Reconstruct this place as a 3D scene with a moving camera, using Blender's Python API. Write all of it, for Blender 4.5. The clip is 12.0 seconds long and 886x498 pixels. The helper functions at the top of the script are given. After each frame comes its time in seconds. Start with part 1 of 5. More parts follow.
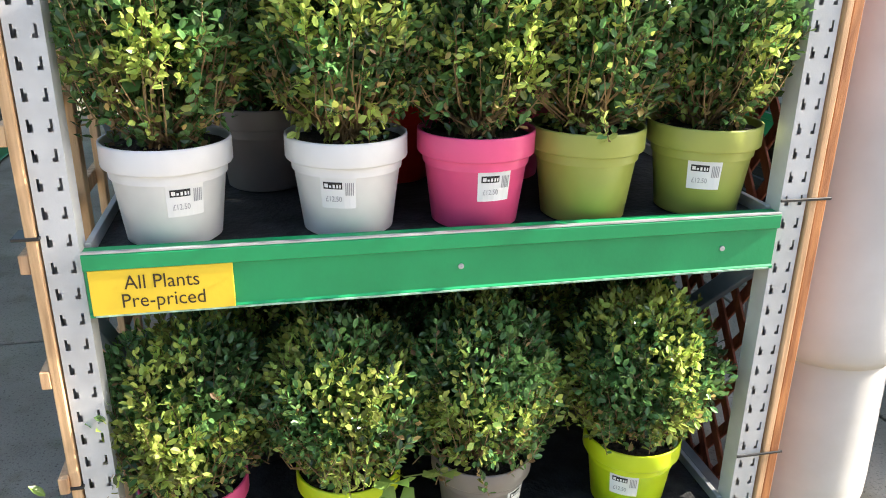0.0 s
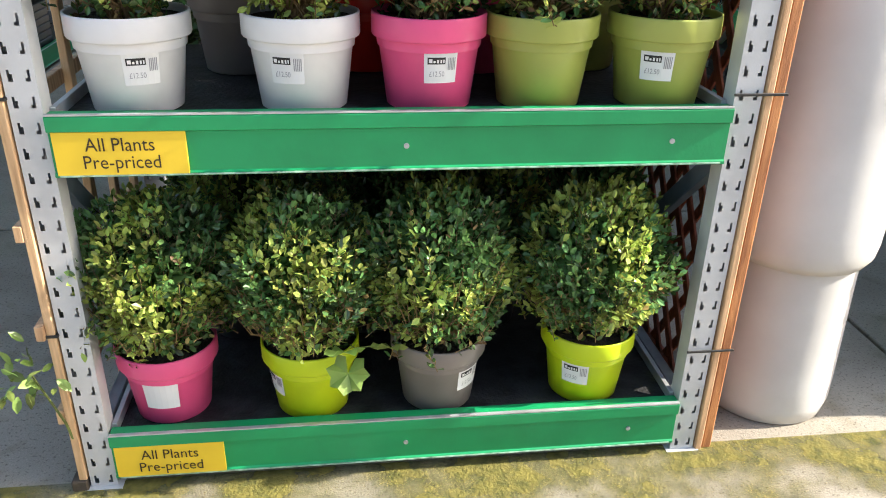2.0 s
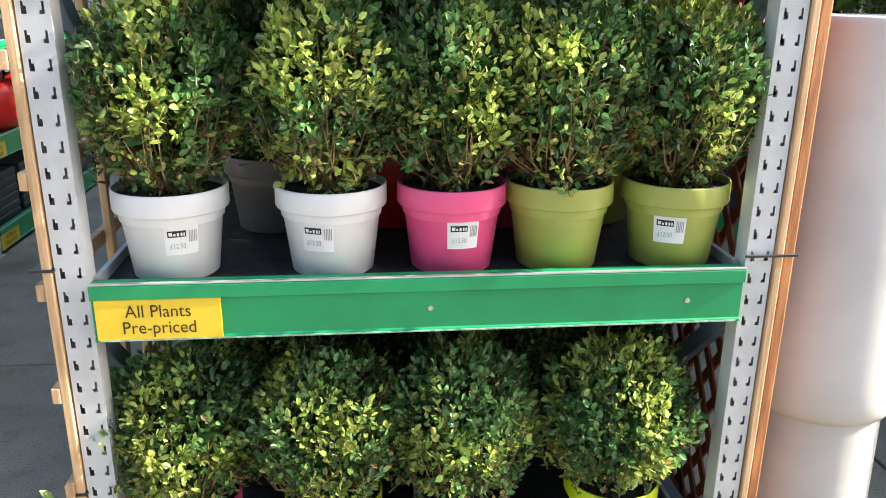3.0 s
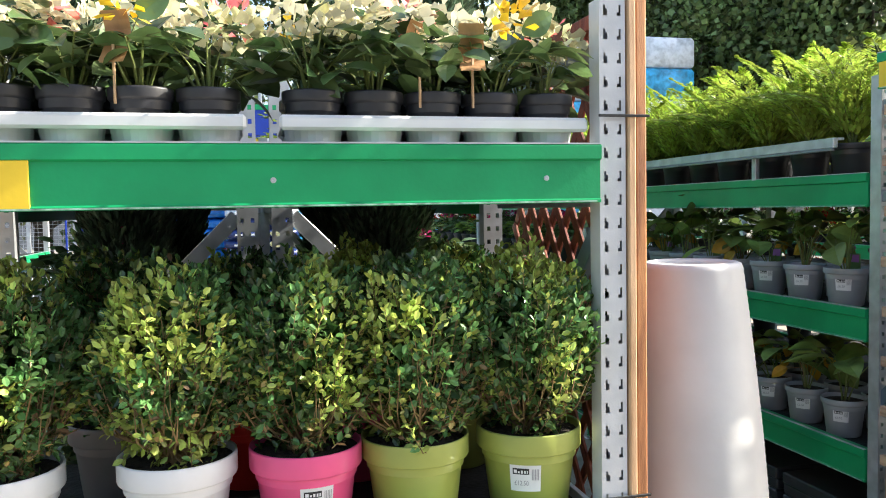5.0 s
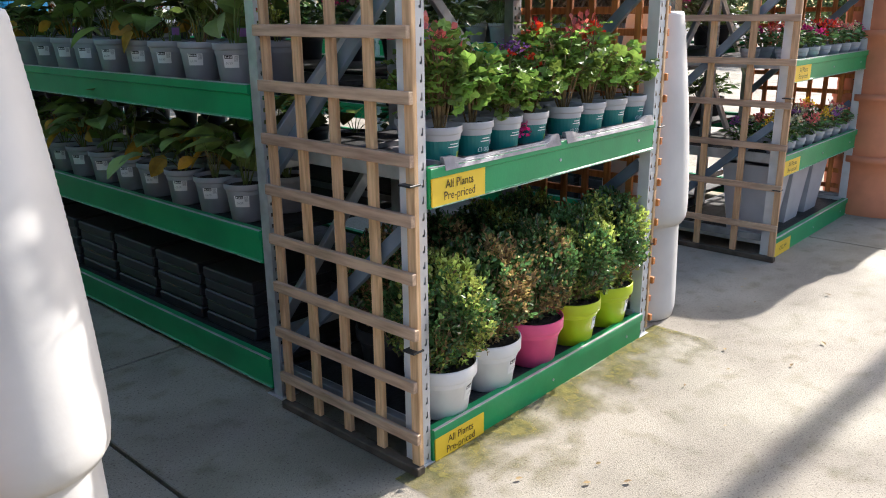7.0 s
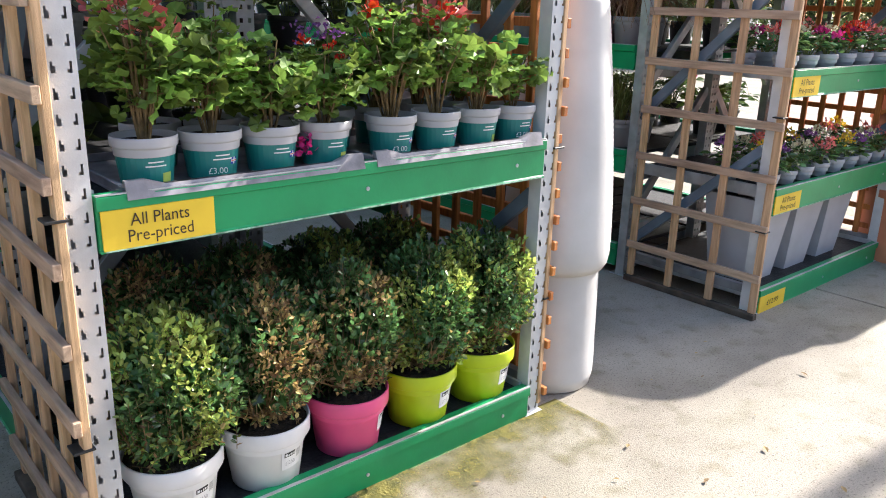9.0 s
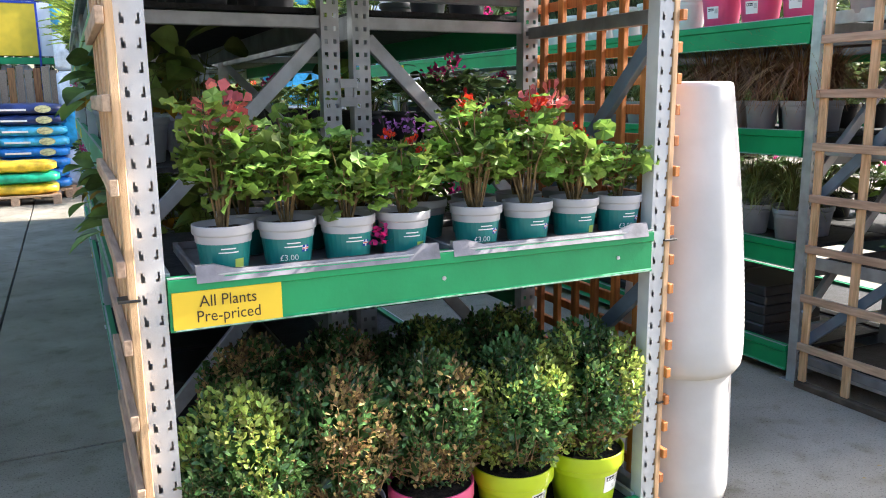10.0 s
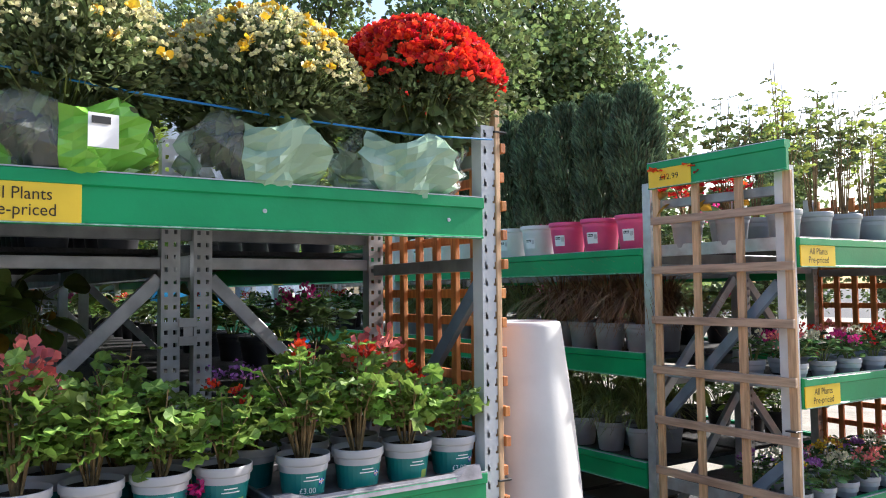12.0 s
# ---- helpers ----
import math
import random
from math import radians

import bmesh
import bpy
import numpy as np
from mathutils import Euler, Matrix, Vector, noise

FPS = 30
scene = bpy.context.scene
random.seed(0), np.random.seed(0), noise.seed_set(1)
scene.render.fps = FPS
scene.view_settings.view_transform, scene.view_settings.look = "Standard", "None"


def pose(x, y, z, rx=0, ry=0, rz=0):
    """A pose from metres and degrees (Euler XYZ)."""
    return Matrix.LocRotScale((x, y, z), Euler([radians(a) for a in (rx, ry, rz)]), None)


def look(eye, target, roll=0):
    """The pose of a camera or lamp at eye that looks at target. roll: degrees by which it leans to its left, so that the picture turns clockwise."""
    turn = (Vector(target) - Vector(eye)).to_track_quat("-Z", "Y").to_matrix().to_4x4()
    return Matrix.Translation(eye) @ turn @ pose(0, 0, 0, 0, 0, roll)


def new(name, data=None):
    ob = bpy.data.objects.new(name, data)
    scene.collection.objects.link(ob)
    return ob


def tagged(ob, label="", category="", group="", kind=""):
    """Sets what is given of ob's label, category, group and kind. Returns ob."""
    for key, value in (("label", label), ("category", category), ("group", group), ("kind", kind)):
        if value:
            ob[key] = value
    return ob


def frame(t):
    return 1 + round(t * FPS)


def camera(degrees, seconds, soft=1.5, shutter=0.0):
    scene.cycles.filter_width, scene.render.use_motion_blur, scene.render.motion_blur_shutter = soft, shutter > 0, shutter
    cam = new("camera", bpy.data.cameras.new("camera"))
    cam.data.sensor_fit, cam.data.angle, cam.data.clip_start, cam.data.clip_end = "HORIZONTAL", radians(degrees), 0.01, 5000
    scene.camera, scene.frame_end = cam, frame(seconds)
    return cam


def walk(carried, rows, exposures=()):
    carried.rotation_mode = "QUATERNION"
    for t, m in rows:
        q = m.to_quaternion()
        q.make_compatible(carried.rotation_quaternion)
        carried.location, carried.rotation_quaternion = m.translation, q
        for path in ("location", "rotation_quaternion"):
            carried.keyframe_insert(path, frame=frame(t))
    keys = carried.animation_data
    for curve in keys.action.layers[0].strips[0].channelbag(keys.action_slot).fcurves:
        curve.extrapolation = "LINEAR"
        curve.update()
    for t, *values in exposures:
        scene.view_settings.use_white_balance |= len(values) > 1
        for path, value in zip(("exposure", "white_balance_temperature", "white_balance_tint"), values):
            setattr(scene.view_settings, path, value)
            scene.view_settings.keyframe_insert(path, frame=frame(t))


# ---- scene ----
cam = camera(58.7, 12.0, 1.0)
PATH = [
    (0, (0.056, -0.039, 1.4), (0.453, 1.789, 0.693), 0.8),
    (0.5, (0.17, -0.111, 1.402), (0.33, 1.779, 0.767), 0.4),
    (1, (0.235, -0.142, 1.396), (0.427, 1.719, 0.689), 0.4),
    (1.5, (0.263, -0.163, 1.341), (0.49, 1.65, 0.528), 0.9),
    (2, (0.268, -0.175, 1.329), (0.506, 1.613, 0.464), 1.4),
    (2.5, (0.259, -0.181, 1.347), (0.487, 1.653, 0.582), 1.4),
    (3, (0.251, -0.184, 1.457), (0.455, 1.708, 0.838), 0.6),
    (3.2, (0.265, -0.196, 1.473), (0.448, 1.727, 0.956), -0.0),
    (4.8, (0.310, -0.208, 1.555), (0.647, 1.762, 1.450), -0.9),
    (5, (0.339, -0.209, 1.562), (0.820, 1.732, 1.460), -1.0),
    (5.5, (0.438, -0.189, 1.582), (1.318, 1.600, 1.415), -1.9),
    (6, (0.519, -0.154, 1.546), (1.692, 1.444, 1.277), -3.6),
    (6.5, (0.619, -0.117, 1.552), (1.944, 1.283, 1.02), -1.5),
    (7, (0.934, -0.152, 1.402), (2.349, 1.14, 0.826), -0.6),
    (7.5, (1.241, -0.119, 1.394), (2.669, 1.121, 0.743), 0.8),
    (7.7, (1.401, -0.085, 1.396), (2.827, 1.133, 0.7), 1.6),
    (9.3, (2.206, -0.273, 1.347), (3.362, 1.269, 0.812), 1.3),
    (9.5, (2.291, -0.3, 1.34), (3.355, 1.322, 0.853), 0.9),
    (10, (2.4, -0.398, 1.358), (3.239, 1.378, 0.979), -0.6),
    (10.5, (2.458, -0.448, 1.4), (3.193, 1.395, 1.151), -1.7),
    (11, (2.476, -0.484, 1.437), (3.193, 1.382, 1.372), -2.2),
    (11.5, (2.495, -0.499, 1.466), (3.301, 1.331, 1.519), -1.6),
    (11.6, (2.499, -0.509, 1.439), (3.351, 1.298, 1.538), -1.8),
    (12, (2.554, -0.512, 1.499), (3.636, 1.166, 1.606), -0.6),
]
# the clip's camera opens up on shaded shelves and closes down on the sunlit yard
EXPOSURES = [
    (0, 1.6, 6500, 11), (1, 1.6, 6500, 11), (2, 1.4, 6500, 11), (3, 1.55, 6450, 11), (5, 1.4, 6400, 10), (6, 1.6, 6050, 17), (7, 1.05, 6150, 14),
    (7.5, 0.95, 6200, 13), (9.5, 1.55, 6150, 15), (10.5, 1.78, 6250, 10), (11, 1.78, 6200, 10), (11.5, 1.15, 6100, 11), (12, 1.1, 6000, 14),
]
walk(cam, [(t, look(eye, target, roll)) for t, eye, target, roll in PATH], EXPOSURES)

# ---- world, sun ----
SUN_EL, SUN_AZ = 33.0, 93.6     # azimuth clockwise from +y
world = bpy.data.worlds.new("sky")
scene.world = world
world.use_nodes = True
wn = world.node_tree.nodes
sky = wn.new("ShaderNodeTexSky")
sky.sky_type = "NISHITA"
sky.sun_disc = False
sky.sun_elevation, sky.sun_rotation = radians(SUN_EL), radians(SUN_AZ)
sky.air_density, sky.dust_density = 1.2, 2.5
wn["Background"].inputs["Strength"].default_value = 0.15
world.node_tree.links.new(sky.outputs[0], wn["Background"].inputs["Color"])
sun_data = bpy.data.lights.new("sun", "SUN")
sun_data.energy, sun_data.angle, sun_data.color = 5.0, radians(0.6), (1.0, 0.93, 0.80)
sun = new("sun", sun_data)
ca, sa, ce, se = math.cos(radians(SUN_AZ)), math.sin(radians(SUN_AZ)), math.cos(radians(SUN_EL)), math.sin(radians(SUN_EL))
sun.matrix_world = look((40 * sa * ce, 40 * ca * ce, 40 * se), (0, 0, 0))


# ---- materials ----
def material(name, color, rough=0.6, metal=0.0, vary=0.12, scale=8.0, bump=0.1, fine=120.0, dark=None, random=0.0, island=0.0, thin=0.0, coat=0.0, spec=0.5):
    """A surface with stains at one scale and grain at a finer one."""
    m = bpy.data.materials.new(name)
    m.use_nodes = True
    nt = m.node_tree
    n, link = nt.nodes, nt.links.new
    b = n["Principled BSDF"]
    b.inputs["Roughness"].default_value, b.inputs["Metallic"].default_value = rough, metal
    b.inputs["Coat Weight"].default_value = coat
    b.inputs["Specular IOR Level"].default_value = spec
    tc = n.new("ShaderNodeTexCoord")
    big = n.new("ShaderNodeTexNoise")
    big.inputs["Scale"].default_value, big.inputs["Detail"].default_value = scale, 6
    link(tc.outputs["Object"], big.inputs["Vector"])
    ramp = n.new("ShaderNodeValToRGB")
    lo = dark or tuple(c * (1 - 2.2 * vary) for c in color)
    hi = tuple(min(1, c * (1 + vary)) for c in color)
    ramp.color_ramp.elements[0].color, ramp.color_ramp.elements[1].color = (*lo, 1), (*hi, 1)
    ramp.color_ramp.elements[0].position, ramp.color_ramp.elements[1].position = 0.3, 0.62
    link(big.outputs["Fac"], ramp.inputs["Fac"])
    last = ramp.outputs["Color"]
    for amount, node, out in ((random, "ShaderNodeObjectInfo", "Random"), (island, "ShaderNodeNewGeometry", "Random Per Island")):
        if amount:
            src = n.new(node)
            mr = n.new("ShaderNodeMapRange")
            mr.inputs["To Min"].default_value, mr.inputs["To Max"].default_value = 1 - amount, 1 + amount
            hs = n.new("ShaderNodeHueSaturation")
            link(src.outputs[out], mr.inputs["Value"])
            link(mr.outputs["Result"], hs.inputs["Value"])
            mh = n.new("ShaderNodeMapRange")
            mh.inputs["To Min"].default_value, mh.inputs["To Max"].default_value = 0.5 - 0.06 * amount, 0.5 + 0.02 * amount
            link(src.outputs[out], mh.inputs["Value"])
            link(mh.outputs["Result"], hs.inputs["Hue"])
            link(last, hs.inputs["Color"])
            last = hs.outputs["Color"]
    link(last, b.inputs["Base Color"])
    if bump:
        grain = n.new("ShaderNodeTexNoise")
        grain.inputs["Scale"].default_value, grain.inputs["Detail"].default_value = fine, 4
        link(tc.outputs["Object"], grain.inputs["Vector"])
        bp = n.new("ShaderNodeBump")
        bp.inputs["Strength"].default_value, bp.inputs["Distance"].default_value = bump, 0.01
        link(grain.outputs["Fac"], bp.inputs["Height"])
        link(bp.outputs["Normal"], b.inputs["Normal"])
    if thin:
        tr = n.new("ShaderNodeBsdfTranslucent")
        mx = n.new("ShaderNodeMixShader")
        mx.inputs["Fac"].default_value = thin
        link(last, tr.inputs["Color"])
        link(b.outputs[0], mx.inputs[1])
        link(tr.outputs[0], mx.inputs[2])
        link(mx.outputs[0], n["Material Output"].inputs["Surface"])
    return m


def wood(name, color, dark, rough=0.65, stretch=(14, 14, 1.2)):
    m = material(name, color, rough, dark=dark, scale=5, bump=0.25, fine=60, random=0.12)
    n, link = m.node_tree.nodes, m.node_tree.links.new
    mp = n.new("ShaderNodeMapping")
    mp.inputs["Scale"].default_value = stretch
    tc = [x for x in n if x.type == "TEX_COORD"][0]
    link(tc.outputs["Object"], mp.inputs["Vector"])
    for x in n:
        if x.type == "TEX_NOISE":
            link(mp.outputs["Vector"], x.inputs["Vector"])
    return m


STEEL = material("galvanised_steel", (0.56, 0.58, 0.60), 0.42, 0.55, 0.10, 14, 0.06, 200)
STEEL_DARK = material("dull_steel", (0.30, 0.32, 0.34), 0.5, 0.6, 0.15, 10, 0.06, 150)
GREY_PAINT = material("light_grey_paint", (0.60, 0.61, 0.62), 0.45, 0.1, 0.07, 9, 0.05, 220)
BLUE_STEEL = material("blue_grey_brace", (0.20, 0.27, 0.36), 0.45, 0.4, 0.12, 8, 0.05, 150)
GREEN = material("green_paint", (0.008, 0.30, 0.105), 0.38, 0.0, 0.08, 5, 0.05, 90)
GREEN_WORN = material("worn_green_edge", (0.35, 0.52, 0.42), 0.5, 0.2, 0.3, 40, 0.1, 200)
YELLOW = material("yellow_card", (0.84, 0.58, 0.035), 0.5, 0, 0.05, 6, 0.03, 90)
INK = material("brown_black_ink", (0.035, 0.022, 0.01), 0.6, bump=0)
BLACK_INK = material("black_ink", (0.015, 0.015, 0.017), 0.55, bump=0)
PALE_INK = material("grey_ink", (0.33, 0.33, 0.35), 0.6, bump=0)
PAPER = material("white_label", (0.80, 0.80, 0.80), 0.5, vary=0.03, bump=0.03)
DECK = material("black_shelf_liner", (0.018, 0.018, 0.02), 0.7, vary=0.4, scale=20, bump=0.4, fine=80)
TIMBER = wood("pale_pine", (0.62, 0.41, 0.23), (0.42, 0.25, 0.12))
TIMBER_GREY = wood("weathered_pine", (0.48, 0.34, 0.23), (0.30, 0.20, 0.13), 0.65, (14, 1.2, 14))
TIMBER_RED = wood("red_stained_timber", (0.22, 0.055, 0.02), (0.11, 0.025, 0.01))
TIMBER_ORANGE = wood("orange_stained_timber", (0.52, 0.20, 0.05), (0.34, 0.11, 0.025))
TIMBER_EDGE = wood("orange_brown_timber_edge", (0.45, 0.20, 0.07), (0.22, 0.08, 0.03))
TIE = material("black_cable_tie", (0.02, 0.02, 0.02), 0.4, bump=0)
SOIL = material("potting_soil", (0.035, 0.024, 0.016), 0.95, vary=0.4, scale=60, bump=1.0, fine=150)
WHITE_POT = material("white_plastic", (0.78, 0.78, 0.80), 0.38, vary=0.03, scale=12, bump=0.02)
PINK_POT = material("pink_plastic", (0.83, 0.10, 0.27), 0.38, vary=0.04, scale=12, bump=0.02)
OLIVE_POT = material("olive_plastic", (0.35, 0.39, 0.09), 0.38, vary=0.04, scale=12, bump=0.02)
LIME_POT = material("lime_plastic", (0.52, 0.66, 0.012), 0.38, vary=0.04, scale=12, bump=0.02)
TAUPE_POT = material("taupe_plastic", (0.22, 0.195, 0.185), 0.42, vary=0.05, scale=12, bump=0.02)
GREY_POT = material("grey_plastic", (0.35, 0.37, 0.40), 0.45, vary=0.06, scale=12, bump=0.03)
BLACK_POT = material("black_plastic", (0.035, 0.035, 0.04), 0.42, vary=0.1, scale=12, bump=0.02)
CREAM_PLASTIC = material("white_column_plastic", (0.60, 0.59, 0.575), 0.5, vary=0.07, scale=3, bump=0.05, fine=40)
TRAY_WHITE = material("white_tray", (0.74, 0.74, 0.74), 0.45, vary=0.04, bump=0.02)
TRAY_GREY = material("grey_tray", (0.24, 0.23, 0.25), 0.4, vary=0.18, scale=18, bump=0.08)
TEAL = material("teal_sleeve", (0.012, 0.20, 0.19), 0.4, vary=0.05, bump=0.02)
SILVER_POT = material("silver_grey_pot", (0.47, 0.47, 0.50), 0.4, vary=0.04, bump=0.02)
BOX_LEAF = material("boxwood_leaf", (0.105, 0.215, 0.068), 0.22, vary=0.35, scale=9, bump=0, island=0.55, thin=0.28, spec=0.6)
# paler copy of the leaf: young growth, with sunlit patches put into its colour
BOX_LEAF_LIGHT = material("young_sunlit_leaf", (0.40, 0.50, 0.12), 0.26, vary=0.3, scale=9, bump=0, island=0.5, thin=0.35)
BOX_LEAF_DRY = material("dry_boxwood_leaf", (0.40, 0.29, 0.11), 0.6, vary=0.3, scale=9, bump=0, island=0.6, thin=0.3)
TWIG = material("twig", (0.25, 0.165, 0.075), 0.85, vary=0.3, scale=30, bump=0.3)
STEM_GREEN = material("green_stem", (0.16, 0.20, 0.05), 0.6, vary=0.3, scale=20, bump=0.1)
GER_LEAF = material("geranium_leaf", (0.24, 0.40, 0.075), 0.5, vary=0.3, scale=7, bump=0.15, fine=60, island=0.4, thin=0.35)
HEL_LEAF = material("hellebore_leaf", (0.11, 0.19, 0.065), 0.28, vary=0.3, scale=7, bump=0.1, fine=50, island=0.5, thin=0.25)
HOSTA_LEAF = material("hosta_leaf", (0.22, 0.33, 0.08), 0.4, vary=0.35, scale=6, bump=0.2, fine=40, island=0.5, thin=0.35)
YELLOW_LEAF = material("yellowing_leaf", (0.50, 0.30, 0.03), 0.55, vary=0.3, scale=12, bump=0.1, island=0.3, thin=0.35)
FERN_LEAF = material("fern_leaf", (0.34, 0.46, 0.07), 0.5, vary=0.25, scale=5, bump=0, island=0.4, thin=0.4)
MUM_LEAF = material("chrysanthemum_leaf", (0.15, 0.20, 0.08), 0.6, vary=0.3, scale=9, bump=0, island=0.5, thin=0.3)
CONIFER = material("conifer_needle", (0.10, 0.155, 0.085), 0.6, vary=0.3, scale=7, bump=0, island=0.5, thin=0.2)
TREE_LEAF = material("tree_leaf", (0.16, 0.22, 0.075), 0.5, vary=0.3, scale=0.8, bump=0, island=0.55, thin=0.35)
BARK = material("bark", (0.09, 0.07, 0.05), 0.9, vary=0.3, scale=10, bump=0.8, fine=30)
GRASS_BROWN = material("bronze_sedge", (0.30, 0.17, 0.08), 0.6, vary=0.25, scale=9, bump=0, island=0.4, thin=0.3)
GRASS_GREEN = material("striped_sedge", (0.22, 0.27, 0.08), 0.5, vary=0.25, scale=9, bump=0, island=0.5, thin=0.3)
RED_PETAL = material("red_petal", (0.80, 0.07, 0.02), 0.5, vary=0.2, scale=20, bump=0, island=0.3, thin=0.3)
CORAL_PETAL = material("coral_petal", (0.88, 0.24, 0.20), 0.5, vary=0.2, scale=20, bump=0, island=0.3, thin=0.3)
YELLOW_PETAL = material("yellow_petal", (0.80, 0.55, 0.03), 0.5, vary=0.15, scale=20, bump=0, island=0.3, thin=0.3)
BUD_PETAL = material("pale_bud", (0.68, 0.66, 0.36), 0.5, vary=0.2, scale=20, bump=0, island=0.4, thin=0.3)
CREAM_PETAL = material("cream_petal", (0.78, 0.74, 0.50), 0.5, vary=0.1, scale=20, bump=0, island=0.25, thin=0.4)
PURPLE_PETAL = material("mauve_petal", (0.40, 0.14, 0.45), 0.5, vary=0.2, bump=0, island=0.3, thin=0.3)
MAGENTA_PETAL = material("magenta_petal", (0.70, 0.03, 0.22), 0.5, vary=0.2, bump=0, island=0.3, thin=0.3)
ORANGE_TAG = material("brown_paper_tag", (0.55, 0.30, 0.13), 0.7, vary=0.2, scale=15, bump=0.1)
STRING = material("blue_twine", (0.02, 0.20, 0.48), 0.6, bump=0.1)
TERRACOTTA = material("terracotta_plastic", (0.62, 0.23, 0.12), 0.6, vary=0.08, scale=5, bump=0.06)
RED_PLASTIC = material("red_plastic", (0.70, 0.03, 0.02), 0.35, vary=0.05, bump=0.02)
BLUE_BAG = material("blue_bag", (0.02, 0.20, 0.62), 0.3, vary=0.2, scale=9, bump=0.5, fine=14)
NAVY_BAG = material("navy_bag", (0.015, 0.03, 0.13), 0.3, vary=0.2, scale=9, bump=0.5, fine=14)
CYAN_BAG = material("cyan_bag", (0.06, 0.42, 0.70), 0.3, vary=0.25, scale=9, bump=0.5, fine=14)
YELLOW_BAG = material("yellow_bag", (0.80, 0.52, 0.03), 0.3, vary=0.2, scale=9, bump=0.5, fine=14)
TEAL_BAG = material("green_bag", (0.02, 0.45, 0.25), 0.3, vary=0.2, scale=9, bump=0.5, fine=14)
WHITE_WRAP = material("white_wrap", (0.72, 0.74, 0.78), 0.3, vary=0.15, scale=9, bump=0.5, fine=14)
BLUE_SIGN = material("blue_sign", (0.012, 0.045, 0.36), 0.45, vary=0.05, bump=0.02)
FENCE_WIRE = material("fence_wire", (0.55, 0.57, 0.6), 0.5, 0.5, bump=0)
SHED = material("far_wall_cladding", (0.50, 0.52, 0.55), 0.6, vary=0.08, scale=1, bump=0.05)

# concrete slabs: pale, with grain, moss and damp stains
CONCRETE = material("concrete", (0.31, 0.28, 0.23), 0.85, dark=(0.22, 0.197, 0.16), scale=2.2, bump=0.35, fine=190)


def weather(m):
    """Aggregate specks, wide grey-green stains and damp, smoother places on concrete."""
    n, link = m.node_tree.nodes, m.node_tree.links.new
    b = n["Principled BSDF"]
    tc = [x for x in n if x.type == "TEX_COORD"][0]
    last = b.inputs["Base Color"].links[0].from_socket
    for scale, lo, hi, tint in ((120, 0.56, 0.68, (0.50, 0.48, 0.45)), (320, 0.60, 0.70, (1.5, 1.5, 1.45)), (9, 0.54, 0.72, (0.74, 0.74, 0.66)), (0.9, 0.50, 0.66, (0.76, 0.78, 0.70))):
        nz = n.new("ShaderNodeTexNoise")
        nz.inputs["Scale"].default_value, nz.inputs["Detail"].default_value = scale, 5
        link(tc.outputs["Object"], nz.inputs["Vector"])
        mr = n.new("ShaderNodeMapRange")
        mr.inputs["From Min"].default_value, mr.inputs["From Max"].default_value = lo, hi
        link(nz.outputs["Fac"], mr.inputs["Value"])
        mx = n.new("ShaderNodeMix")
        mx.data_type, mx.blend_type = "RGBA", "MULTIPLY"
        link(mr.outputs["Result"], mx.inputs[0])
        link(last, mx.inputs[6])
        mx.inputs[7].default_value = (*tint, 1)
        last = mx.outputs[2]
    link(last, b.inputs["Base Color"])
    rr = n.new("ShaderNodeMapRange")
    rr.inputs["From Min"].default_value, rr.inputs["From Max"].default_value = 0.50, 0.66
    rr.inputs["To Min"].default_value, rr.inputs["To Max"].default_value = 0.9, 0.5
    link(nz.outputs["Fac"], rr.inputs["Value"])
    link(rr.outputs["Result"], b.inputs["Roughness"])


weather(CONCRETE)

# thin moss and algae on the concrete, in ragged patches
MOSS = material("thin_moss", (0.20, 0.17, 0.035), 0.95, dark=(0.08, 0.085, 0.015), scale=30, bump=0.8, fine=120)
mn, ml = MOSS.node_tree.nodes, MOSS.node_tree.links.new
mt = mn.new("ShaderNodeTexNoise")
mt.inputs["Scale"].default_value, mt.inputs["Detail"].default_value = 6, 12
mr_ = mn.new("ShaderNodeMapRange")
mr_.inputs["From Min"].default_value, mr_.inputs["From Max"].default_value, mr_.inputs["To Max"].default_value = 0.36, 0.62, 0.8
ml([x for x in mn if x.type == "TEX_COORD"][0].outputs["Object"], mt.inputs["Vector"])
ml(mt.outputs["Fac"], mr_.inputs["Value"])
# it thins out away from the shelving
msep, mup = mn.new("ShaderNodeSeparateXYZ"), mn.new("ShaderNodeMapRange")
ml([x for x in mn if x.type == "TEX_COORD"][0].outputs["Generated"], msep.inputs[0])
mup.inputs["To Min"].default_value, mup.inputs["To Max"].default_value = -0.75, 0.45
ml(msep.outputs["Y"], mup.inputs["Value"])
madd = mn.new("ShaderNodeMath")
madd.operation, madd.use_clamp = "ADD", True
ml(mr_.outputs["Result"], madd.inputs[0])
ml(mup.outputs["Result"], madd.inputs[1])
mcap = mn.new("ShaderNodeMath")
mcap.operation = "MULTIPLY"
mcap.inputs[1].default_value = 0.85
ml(madd.outputs[0], mcap.inputs[0])
ml(mcap.outputs[0], mn["Principled BSDF"].inputs["Alpha"])

